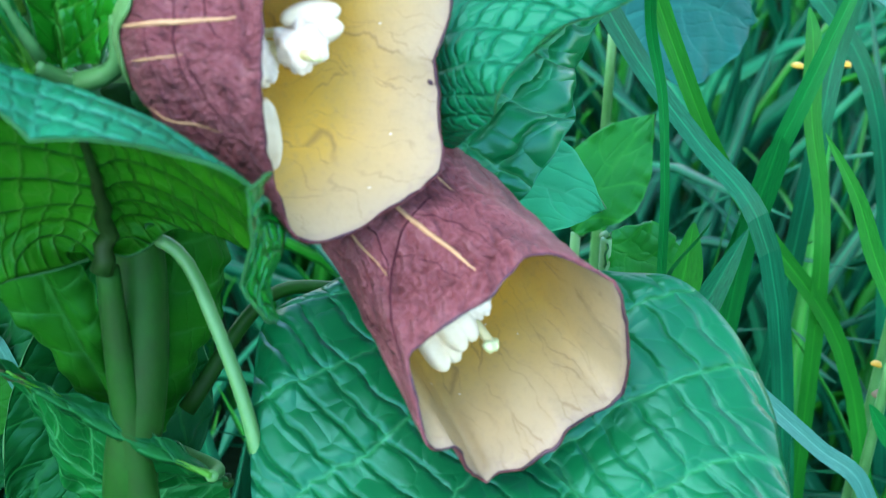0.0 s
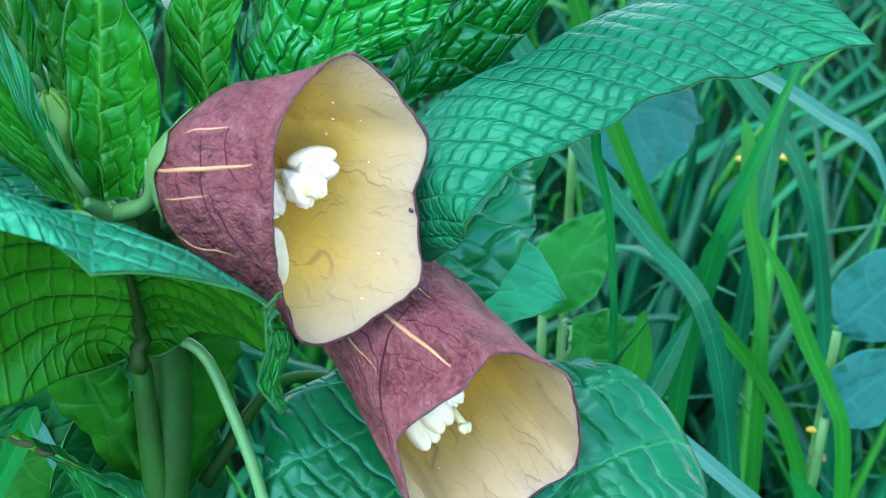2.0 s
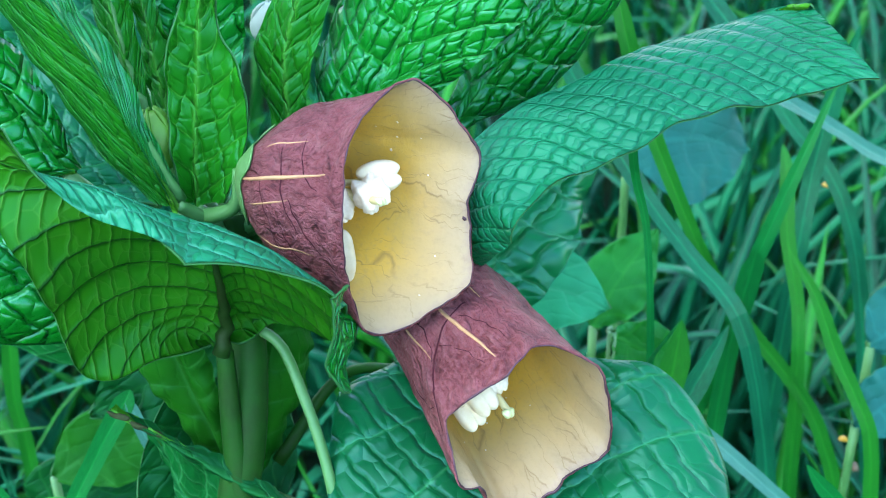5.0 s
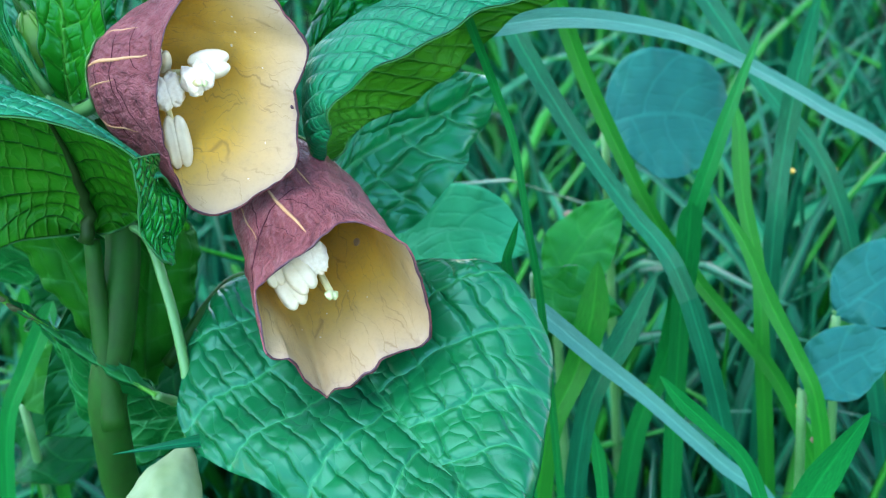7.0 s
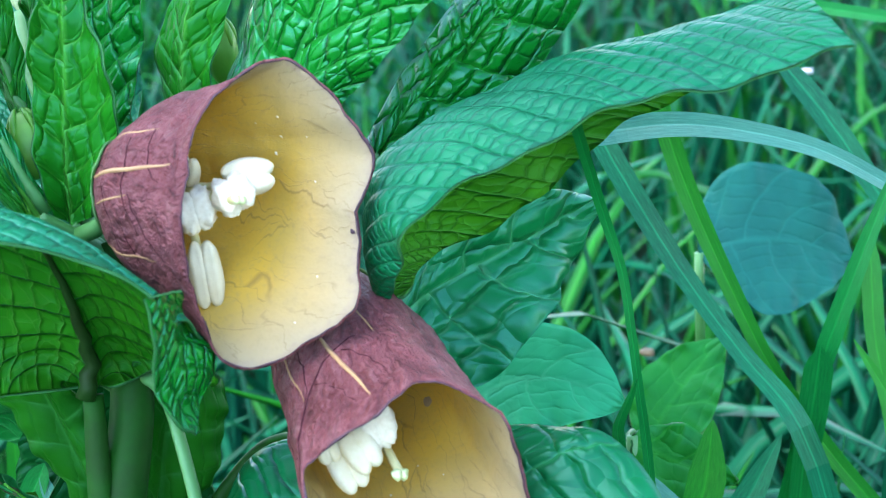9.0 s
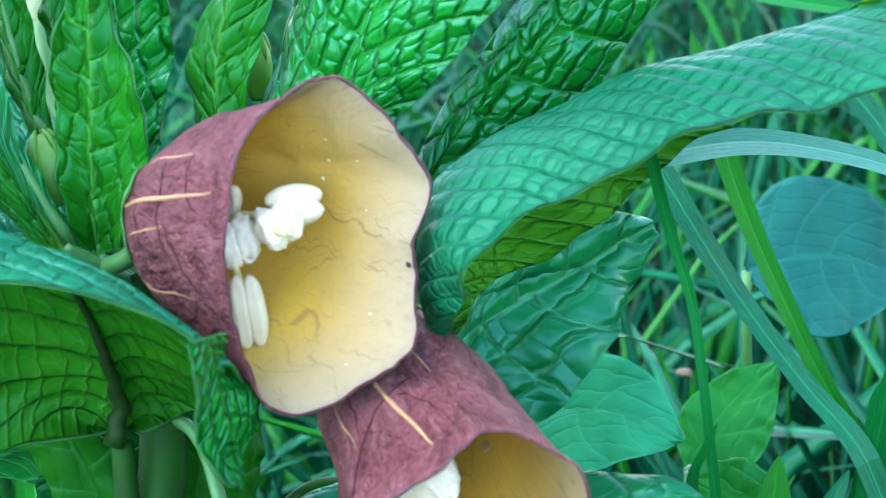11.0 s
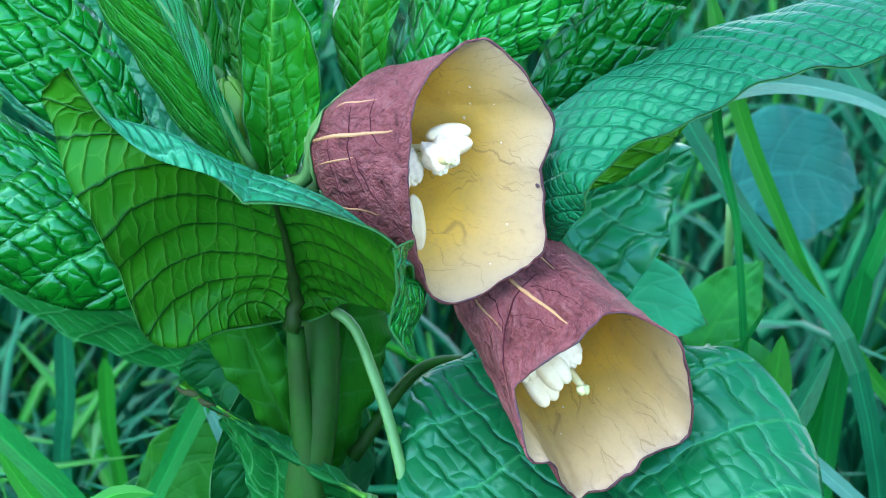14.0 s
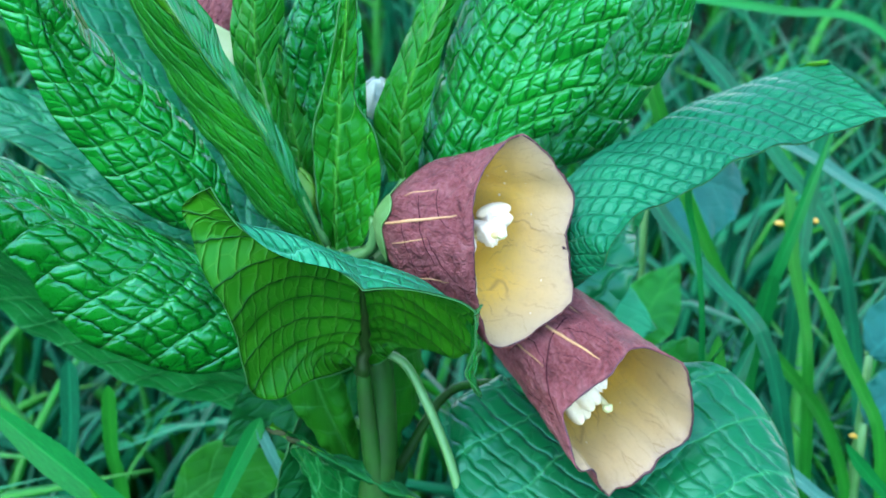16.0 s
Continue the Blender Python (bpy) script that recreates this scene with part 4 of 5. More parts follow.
blade_leaf("young_leaf", "young green leaf behind the bud",
           [(-0.0266, 0.0110, 0.1317), (-0.0273, 0.0117, 0.1363), (-0.0280, 0.0125, 0.1420), (-0.0281, 0.0132, 0.1464), (-0.0278, 0.0140, 0.1483)],
           [(-0.0253, 0.0100, 0.1321), (-0.0259, 0.0107, 0.1367), (-0.0267, 0.0115, 0.1417), (-0.0273, 0.0122, 0.1461), (-0.0277, 0.0130, 0.1489)],
           [(-0.0246, 0.0110, 0.1316), (-0.0246, 0.0115, 0.1363), (-0.0250, 0.0120, 0.1409), (-0.0262, 0.0125, 0.1454), (-0.0276, 0.0130, 0.1489)],
           seed=10, tops=YOUNG, petiole=(CROWN,), spacing=0.0024, sweep=1.2, pucker=0.00016)
blade_leaf("young_leaf", "slender smooth green leaf with rolled margins",
           [(-0.0278, 0.0090, 0.1357), (-0.0303, 0.0100, 0.1430), (-0.0315, 0.0110, 0.1473), (-0.0315, 0.0120, 0.1531), (-0.0301, 0.0130, 0.1582), (-0.0284, 0.0115, 0.1630)],
           [(-0.0266, 0.0080, 0.1354), (-0.0283, 0.0085, 0.1423), (-0.0292, 0.0090, 0.1478), (-0.0290, 0.0095, 0.1537), (-0.0286, 0.0100, 0.1588), (-0.0282, 0.0108, 0.1632)],
           [(-0.0259, 0.0090, 0.1350), (-0.0269, 0.0096, 0.1395), (-0.0275, 0.0102, 0.1446), (-0.0275, 0.0108, 0.1483), (-0.0264, 0.0114, 0.1536), (-0.0272, 0.0115, 0.1583), (-0.0281, 0.0112, 0.1632)],
           seed=11, tops=YOUNG, petiole=(CROWN,), spacing=0.0026, sweep=1.2, pucker=0.00012)
blade_leaf("upright_leaf", "dark shining quilted leaf standing behind young leaves",
           [(-0.0261, 0.0130, 0.1357), (-0.0274, 0.0142, 0.1425), (-0.0273, 0.0155, 0.1485), (-0.0260, 0.0168, 0.1521), (-0.0244, 0.0180, 0.1567), (-0.0220, 0.0180, 0.1610)],
           [(-0.0239, 0.0140, 0.1352), (-0.0244, 0.0147, 0.1422), (-0.0240, 0.0155, 0.1478), (-0.0234, 0.0163, 0.1521), (-0.0224, 0.0170, 0.1569), (-0.0217, 0.0178, 0.1612)],
           [(-0.0201, 0.0120, 0.1359), (-0.0194, 0.0132, 0.1414), (-0.0194, 0.0145, 0.1480), (-0.0199, 0.0158, 0.1522), (-0.0208, 0.0170, 0.1569), (-0.0215, 0.0177, 0.1612)],
           bulge=(0.0006, 0.0008), seed=12, spacing=0.0026, petiole=(CROWN,))
blade_leaf("young_leaf", "spear-shaped smooth green leaf standing upright",
           [(-0.0174, 0.0130, 0.1342), (-0.0188, 0.0140, 0.1399), (-0.0169, 0.0150, 0.1449), (-0.0153, 0.0160, 0.1482), (-0.0134, 0.0170, 0.1516), (-0.0110, 0.0180, 0.1563), (-0.0085, 0.0165, 0.1615)],
           [(-0.0159, 0.0120, 0.1346), (-0.0159, 0.0126, 0.1410), (-0.0144, 0.0132, 0.1459), (-0.0126, 0.0138, 0.1497), (-0.0114, 0.0144, 0.1523), (-0.0099, 0.0150, 0.1570), (-0.0083, 0.0160, 0.1617)],
           [(-0.0148, 0.0120, 0.1345), (-0.0133, 0.0132, 0.1412), (-0.0116, 0.0145, 0.1471), (-0.0098, 0.0158, 0.1518), (-0.0088, 0.0170, 0.1565), (-0.0082, 0.0164, 0.1617)],
           seed=13, tops=YOUNG, petiole=(CROWN,), spacing=0.0026, sweep=1.2, pucker=0.00014)
blade_leaf("broad_leaf", "broad quilted green leaf spreading low",
           [(-0.0287, -0.0005, 0.1222), (-0.0313, -0.0034, 0.1225), (-0.0364, -0.0052, 0.1233), (-0.0403, -0.0059, 0.1250), (-0.0449, -0.0065, 0.1279), (-0.0476, -0.0071, 0.1327), (-0.0486, -0.0077, 0.1356), (-0.0503, -0.0084, 0.1385), (-0.0540, -0.0090, 0.1414), (-0.0590, -0.0060, 0.1455)],
           [(-0.0288, 0.0010, 0.1240), (-0.0326, -0.0015, 0.1295), (-0.0372, -0.0020, 0.1333), (-0.0426, -0.0025, 0.1364), (-0.0462, -0.0030, 0.1387), (-0.0502, -0.0035, 0.1410), (-0.0550, -0.0040, 0.1438), (-0.0592, -0.0055, 0.1458)],
           [(-0.0296, 0.0020, 0.1251), (-0.0314, 0.0020, 0.1294), (-0.0369, 0.0020, 0.1332), (-0.0428, 0.0020, 0.1369), (-0.0477, 0.0020, 0.1397), (-0.0523, 0.0015, 0.1434), (-0.0562, -0.0010, 0.1460), (-0.0591, -0.0050, 0.1459)],
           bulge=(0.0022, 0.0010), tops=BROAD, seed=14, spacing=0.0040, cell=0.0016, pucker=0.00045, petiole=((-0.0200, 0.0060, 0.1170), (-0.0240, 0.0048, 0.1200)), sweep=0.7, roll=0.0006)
blade_leaf("broad_leaf", "green leaf seen from its dull underside",
           [(-0.0281, 0.0160, 0.1064), (-0.0358, 0.0165, 0.1056), (-0.0402, 0.0170, 0.1065), (-0.0493, 0.0175, 0.1103), (-0.0569, 0.0180, 0.1146), (-0.0608, 0.0185, 0.1184), (-0.0655, 0.0180, 0.1235), (-0.0690, 0.0150, 0.1300)],
           [(-0.0264, 0.0120, 0.1099), (-0.0347, 0.0124, 0.1121), (-0.0445, 0.0128, 0.1171), (-0.0528, 0.0132, 0.1226), (-0.0582, 0.0136, 0.1259), (-0.0630, 0.0140, 0.1291), (-0.0692, 0.0145, 0.1304)],
           [(-0.0258, 0.0080, 0.1150), (-0.0347, 0.0080, 0.1194), (-0.0427, 0.0080, 0.1249), (-0.0504, 0.0080, 0.1302), (-0.0556, 0.0080, 0.1329), (-0.0602, 0.0090, 0.1345), (-0.0691, 0.0140, 0.1306)],
           bulge=(0.0008, 0.0), seed=15, up=(0, 0.5, 0.9), stalk=0.0003, under=UNDER_BLUE, tops=UNDER_BLUE, petiole=((-0.0190, 0.0100, 0.1050),), spacing=0.0042)
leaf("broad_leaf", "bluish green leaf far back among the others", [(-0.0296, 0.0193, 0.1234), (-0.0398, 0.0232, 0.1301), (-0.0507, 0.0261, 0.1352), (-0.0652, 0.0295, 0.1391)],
     0.0150, (0.29, 0.82, 0.49), fold=(0.1, 0.1), seed=24, tops=LEAF_SHADE_SKY)
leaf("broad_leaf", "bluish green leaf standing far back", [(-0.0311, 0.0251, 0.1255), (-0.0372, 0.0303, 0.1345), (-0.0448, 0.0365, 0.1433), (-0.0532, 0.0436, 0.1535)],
     0.0170, (0.85, 0.48, 0.22), fold=(0.1, 0.1), seed=25, tops=LEAF_SHADE_SKY)
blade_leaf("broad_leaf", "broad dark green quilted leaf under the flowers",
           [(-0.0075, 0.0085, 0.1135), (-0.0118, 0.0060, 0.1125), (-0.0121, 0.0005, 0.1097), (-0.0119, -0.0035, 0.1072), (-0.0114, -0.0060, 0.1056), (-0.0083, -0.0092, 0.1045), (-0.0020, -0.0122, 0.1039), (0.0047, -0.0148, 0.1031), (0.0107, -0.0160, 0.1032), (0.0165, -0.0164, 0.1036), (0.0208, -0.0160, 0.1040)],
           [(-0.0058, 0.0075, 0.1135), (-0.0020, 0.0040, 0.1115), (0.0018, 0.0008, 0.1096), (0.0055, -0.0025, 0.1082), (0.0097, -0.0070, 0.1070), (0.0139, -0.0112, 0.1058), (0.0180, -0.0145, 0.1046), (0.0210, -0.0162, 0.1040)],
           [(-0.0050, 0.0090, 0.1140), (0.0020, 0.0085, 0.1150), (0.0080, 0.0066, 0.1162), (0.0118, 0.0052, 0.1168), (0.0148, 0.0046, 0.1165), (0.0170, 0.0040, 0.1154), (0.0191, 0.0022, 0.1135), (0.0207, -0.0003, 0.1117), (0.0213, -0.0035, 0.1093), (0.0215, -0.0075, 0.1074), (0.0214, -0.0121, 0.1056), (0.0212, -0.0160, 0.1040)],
           bulge=(0.0012, 0.0006), seed=16, spacing=0.0052, cell=0.0021, bow=(0.7, -0.1), pucker=0.00035, tops=LEAF_SHADE_SKY, petiole=((-0.0178, 0.0060, 0.1040), (-0.0120, 0.0100, 0.1110)), sweep=0.8, roll=0.0005, stalk=0.0007, rib=STEM)
blade_leaf("hanging_leaf", "bluish green leaf hanging behind the flowers",
           [(-0.0031, 0.0140, 0.1198), (0.0004, 0.0178, 0.1242), (0.0040, 0.0215, 0.1261), (0.0078, 0.0246, 0.1274), (0.0107, 0.0282, 0.1259)],
           [(-0.0033, 0.0130, 0.1193), (0.0001, 0.0175, 0.1213), (0.0056, 0.0225, 0.1233), (0.0109, 0.0285, 0.1254)],
           [(-0.0032, 0.0120, 0.1162), (0.0007, 0.0144, 0.1144), (0.0042, 0.0165, 0.1142), (0.0076, 0.0180, 0.1176), (0.0091, 0.0212, 0.1192), (0.0092, 0.0230, 0.1204), (0.0103, 0.0266, 0.1212), (0.0110, 0.0284, 0.1243)],
           bulge=(0.0006, 0.0006), seed=17, tops=LEAF_FAR, spacing=0.0046, cell=0.0026, petiole=((-0.0195, 0.0085, 0.1250), (-0.0100, 0.0150, 0.1235)))
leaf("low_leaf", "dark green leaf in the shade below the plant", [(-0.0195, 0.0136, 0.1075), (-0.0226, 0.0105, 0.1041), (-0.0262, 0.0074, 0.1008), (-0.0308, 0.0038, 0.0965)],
     0.0150, (0.82, 0.13, -0.55), fold=(0.2, 0.2), seed=41, tops=LOW_SHADED)
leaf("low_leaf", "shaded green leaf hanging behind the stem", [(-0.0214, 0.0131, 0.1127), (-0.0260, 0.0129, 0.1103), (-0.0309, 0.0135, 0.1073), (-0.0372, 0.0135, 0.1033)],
     0.0120, (0.34, -0.28, -0.90), fold=(0.2, 0.2), seed=42, tops=LOW_SHADED)
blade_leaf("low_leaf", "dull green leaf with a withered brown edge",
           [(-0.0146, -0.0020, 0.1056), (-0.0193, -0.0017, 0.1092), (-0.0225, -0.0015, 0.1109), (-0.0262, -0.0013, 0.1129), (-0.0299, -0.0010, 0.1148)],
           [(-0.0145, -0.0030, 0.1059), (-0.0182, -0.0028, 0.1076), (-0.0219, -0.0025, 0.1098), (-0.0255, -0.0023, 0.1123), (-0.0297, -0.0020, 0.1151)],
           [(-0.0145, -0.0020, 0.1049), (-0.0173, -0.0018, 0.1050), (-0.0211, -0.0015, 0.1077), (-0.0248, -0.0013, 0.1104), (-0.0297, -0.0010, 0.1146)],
           seed=18, tops=LOW_SHADED, stalk=0.0003, nu=60, nv=16, petiole=((-0.0185, 0.0060, 0.1000), (-0.0150, 0.0010, 0.1030)), ruffle=0.0003)
blade_leaf("low_leaf", "dull green leaf hanging below the stalks",
           [(-0.0149, 0.0010, 0.1030), (-0.0188, 0.0013, 0.1053), (-0.0226, 0.0015, 0.1074), (-0.0259, 0.0018, 0.1089), (-0.0278, 0.0020, 0.1103)],
           [(-0.0145, 0.0020, 0.1009), (-0.0180, 0.0023, 0.1000), (-0.0221, 0.0025, 0.0998), (-0.0254, 0.0027, 0.1023), (-0.0280, 0.0030, 0.1097)],
           [(-0.0146, 0.0020, 0.0989), (-0.0182, 0.0023, 0.0959), (-0.0224, 0.0025, 0.0953), (-0.0251, 0.0028, 0.0982), (-0.0281, 0.0030, 0.1093)],
           seed=19, tops=UNDER_BLUE, stalk=0.0006, nu=60, nv=16, petiole=((-0.0170, 0.0080, 0.0950),), rib=RIB)
blade_leaf("leaf_base", "green winged base of a leaf clasping the stem",
           [(-0.0229, 0.0060, 0.1029), (-0.0249, 0.0050, 0.1069), (-0.0272, 0.0040, 0.1120), (-0.0294, 0.0030, 0.1170), (-0.0300, 0.0020, 0.1200)],
           [(-0.0222, 0.0050, 0.1036), (-0.0232, 0.0045, 0.1085), (-0.0248, 0.0040, 0.1140), (-0.0260, 0.0035, 0.1186), (-0.0266, 0.0030, 0.1213)],
           [(-0.0215, 0.0050, 0.1036), (-0.0217, 0.0045, 0.1098), (-0.0222, 0.0040, 0.1140), (-0.0230, 0.0035, 0.1180), (-0.0246, 0.0030, 0.1216)],
           bulge=(0.0006, 0.0008), seed=20, tops=WING, under=WING, stalk=0.0016, rib=STEM, nu=50, nv=14, pucker=0.0001)
blade_leaf("leaf_base", "green winged base of a leaf behind an arching stalk",
           [(-0.0205, 0.0040, 0.1020), (-0.0203, 0.0040, 0.1101), (-0.0200, 0.0040, 0.1152), (-0.0195, 0.0040, 0.1184), (-0.0189, 0.0040, 0.1205)],
           [(-0.0206, 0.0060, 0.1016), (-0.0195, 0.0063, 0.1075), (-0.0184, 0.0065, 0.1126), (-0.0177, 0.0068, 0.1157), (-0.0174, 0.0070, 0.1195)],
           [(-0.0203, 0.0080, 0.1010), (-0.0173, 0.0087, 0.1060), (-0.0154, 0.0095, 0.1103), (-0.0148, 0.0102, 0.1131), (-0.0153, 0.0110, 0.1165)],
           bulge=(0.0006, 0.0008), seed=21, tops=WING, under=WING, stalk=0.0008, rib=STALK, nu=50, nv=14, pucker=0.0001)
for at in ((-0.0291, -0.0022, 0.1146), (-0.0276, -0.0021, 0.1136), (-0.0262, -0.0019, 0.1126)):
    withered = thing("withered_scrap", at, "dry brown scrap on the edge of a low leaf", "withered leaf")
    bm = bmesh.new()
    for v in bmesh.ops.create_icosphere(bm, subdivisions=3, radius=0.0005)["verts"]:
        v.co = Vector((v.co.x * 1.5, v.co.y * 0.5, v.co.z * 0.55 - v.co.x * 0.5)) * (1 + 0.7 * noise.noise(v.co * 1800 + Vector(at) * 900))
    part("scrap", bm, WITHERED, withered)
# ---- a third flower behind the leaves and weeds among the grass ----
third_bell = Bell((-0.0335, 0.0212, 0.1428), (-0.0382, 0.0328, 0.1548), (-0.25, -0.35, 0.9),
                  [(90, 0.0085, 0.0), (54, 0.0072, 0.0), (18, 0.0085, 0.0), (-18, 0.0072, 0.0), (-54, 0.0085, 0.0), (-90, 0.0072, 0.0),
                   (-126, 0.0085, 0.0), (-162, 0.0072, 0.0), (162, 0.0085, 0.0), (126, 0.0072, 0.0)], 0.0010)
third = thing("bell_flower", (-0.0335, 0.0212, 0.1428), "purple bell flower with pale calyx standing behind young leaves", "flower", "bell flowers")
corolla(third, third_bell, [])
calyx(third, third_bell, 0.56, PALE)
rods(third, [(-0.0335, 0.0212, 0.1428), (-0.0313, 0.0182, 0.1376), (-0.0275, 0.0162, 0.1320)], (0.0008, 0.0008), "flower_stalk", STALK)
bud((-0.0188, 0.0225, 0.1375), (0.05, -0.1, 1.0), 0.0042, 0.0036, "pale whitish bud standing behind the leaves", WHITE_BUD)

pale_bell = Bell((-0.0102, -0.0064, 0.1035), (-0.0118, -0.0120, 0.0980), (-0.17, -0.77, -0.61),
                 [(90, 0.0044, 0.0006), (54, 0.0040, -0.0006), (18, 0.0045, 0.0006), (-18, 0.0041, -0.0006), (-54, 0.0044, 0.0006), (-90, 0.0040, -0.0006),
                  (-126, 0.0044, 0.0006), (-162, 0.0040, -0.0006), (162, 0.0044, 0.0006), (126, 0.0040, -0.0006)], 0.0011, 2.0)
pale = thing("flower_bud", (-0.0102, -0.0064, 0.1035), "large pale green flower bud hanging from an arching stalk", "bud", "flower buds")
corolla(pale, pale_bell, [], PALE_BUD)


def weed(label, points, width, side, tops, seed, tip=1.6, belly=0.4):
    leaf("weed_leaf", label, points, width, side, fold=(0.06, 0.06), belly=belly, tip=tip, tops=tops, group="weed leaves", seed=seed, nu=36, nv=12,
         spacing=0.004, pucker=0.0001, petiole=((points[0][0], points[0][1] + 0.004, -0.002), (points[0][0], points[0][1] + 0.003, points[0][2] * 0.5)), stalk=0.0010)


weed("pointed bright green weed leaf in the grass", [(0.0125, 0.0465, 0.0940), (0.0146, 0.0485, 0.0977), (0.0172, 0.0510, 0.1008), (0.0199, 0.0533, 0.1036)], 0.0085, (0.9, 0.3, 0.3), WEED, 31)
weed("yellowish green weed leaf in the grass", [(0.0135, 0.0300, 0.1036), (0.0163, 0.0313, 0.1010), (0.0190, 0.0327, 0.0992), (0.0221, 0.0340, 0.0976)], 0.0070, (0.3, 0.4, 0.8), WEED, 32)
weed("pale bluish weed leaf behind the flowers", [(-0.0020, 0.0300, 0.1050), (0.0030, 0.0300, 0.1082), (0.0078, 0.0300, 0.1086), (0.0130, 0.0300, 0.1064)], 0.0100, (0.0, 0.5, 0.85), PALE_WEED, 33, 2.4)
weed("round bluish weed leaf deep in the grass", [(0.0166, 0.0630, 0.1090), (0.0215, 0.0647, 0.1100), (0.0266, 0.0673, 0.1090), (0.0325, 0.0700, 0.1062)], 0.0165, (0.0, 0.5, 0.85), WEED_BLUE, 34, 3.0)
weed("bluish lobed weed leaf among blades", [(0.0412, 0.0342, 0.0893), (0.0441, 0.0354, 0.0912), (0.0470, 0.0371, 0.0922), (0.0516, 0.0390, 0.0935)], 0.0080, (0.0, 0.5, 0.85), WEED_BLUE, 35, 2.4)
weed("bluish weed leaf among blades", [(0.0447, 0.0454, 0.0927), (0.0477, 0.0468, 0.0950), (0.0513, 0.0490, 0.0969), (0.0556, 0.0510, 0.0983)], 0.0095, (0.0, 0.5, 0.85), WEED_BLUE, 36, 2.4)
weed("broad green weed leaf below the plant", [(-0.0499, 0.0217, 0.0776), (-0.0459, 0.0242, 0.0819), (-0.0416, 0.0268, 0.0845), (-0.0370, 0.0304, 0.0866)], 0.0120, (0.5, 0.4, 0.6), LOW_SHADED, 37, 2.4)
weed("pale green weed leaf below the plant", [(-0.0455, 0.0222, 0.0885), (-0.0406, 0.0238, 0.0913), (-0.0360, 0.0252, 0.0917), (-0.0312, 0.0263, 0.0916)], 0.0090, (0.3, 0.4, 0.8), WING, 38, 2.4)

# ---- ground and grass ----
bm = bmesh.new()
bmesh.ops.create_grid(bm, x_segments=60, y_segments=60, size=40.0)
for v in bm.verts:
    v.co.z = 0.12 * noise.noise(v.co * 0.15) * min(1.0, v.co.length / 20)
ground = mesh_object("ground", bm, SOIL)
tagged(ground, "dark soil beneath the grass", "ground", kind="structure")


def blade_rings(root, tip, lean, width, steps=7, turn=0.0, power=0.5):
    """Rings of four points for one grass blade that bows from root to tip."""
    root, tip, lean = Vector(root), Vector(tip), Vector(lean)
    rings = []
    for k in range(steps + 1):
        t = k / steps
        c = root.lerp(tip, t) + lean * (4 * t * (1 - t))
        d = ((tip - root) + lean * (4 - 8 * t)).normalized()
        s = Vector((math.cos(turn + 0.6 * t), math.sin(turn + 0.6 * t), 0))
        s = (s - d * s.dot(d)).normalized()
        n = s.cross(d)
        w = width / 2 * max(0.02, (1 - t) ** power) * (0.75 + 0.25 * min(1, 4 * t))
        rings.append([c - s * w + n * w * 0.20, c - n * w * 0.10, c + s * w + n * w * 0.20, c - n * w * 0.02])
    return rings


def grass_object(name, blades, mat, at=(0, 0, 0)):
    verts, faces, uvs = [], [], []
    at = Vector(at)
    for rings in blades:
        o = len(verts)
        for r in rings:
            verts.extend(p - at for p in r)
        for k in range(len(rings) - 1):
            for j in range(4):
                a, b = o + 4 * k + j, o + 4 * k + (j + 1) % 4
                faces.append((a, b, b + 4, a + 4))
                u0, u1 = ((0, 0.5), (0.5, 1), (1, 0.5), (0.5, 0))[j]
                uvs.extend(((u0, k), (u1, k), (u1, k + 1), (u0, k + 1)))
    me = bpy.data.meshes.new(name)
    me.from_pydata(verts, [], faces)
    lay = me.uv_layers.new(name="UVMap")
    lay.data.foreach_set("uv", [c for uv in uvs for c in uv])
    me.materials.append(mat)
    if len(blades) > 1:
        me.polygons.foreach_set("use_smooth", np.ones(len(faces), dtype=bool))
    return new(name, me)


def path_blade(points, width, mat, label, turn=0.0, tip=0.35, fold=0.14, steps=48):
    """One blade that shows by itself: from its tip down through the places where it bends, then on to its root in the soil."""
    line = spline(points, steps)
    rings = []
    for k, c in enumerate(line):
        t = k / steps
        d = (line[max(k - 1, 0)] - line[min(k + 1, steps)]).normalized()
        s = Vector(turn) if isinstance(turn, tuple) else Vector((math.cos(turn), math.sin(turn), 0.0))
        s = (s - d * s.dot(d)).normalized()
        n = s.cross(d)
        w = width / 2.4 * (1 + 0.10 * math.sin(9 * t + 40 * width)) * max(0.04, min(1.0, (t / tip) ** 0.6 if tip else 1.0))
        rings.append([c - s * w + n * w * fold, c - n * w * 0.10, c + s * w + n * w * fold, c - n * w * 0.02])
    at = line[-1]
    ob = grass_object("grass_blade", [rings], mat, at)
    ob.location = at
    return tagged(ob, label, "grass", "grass blades")


def root(p, lean=(0.0, 0.0)):
    """Where a blade that leaves p downwards stands in the soil."""
    return [(p[0] + 0.5 * lean[0], p[1] + 0.5 * lean[1], p[2] * 0.5), (p[0] + lean[0], p[1] + lean[1], -0.002)]


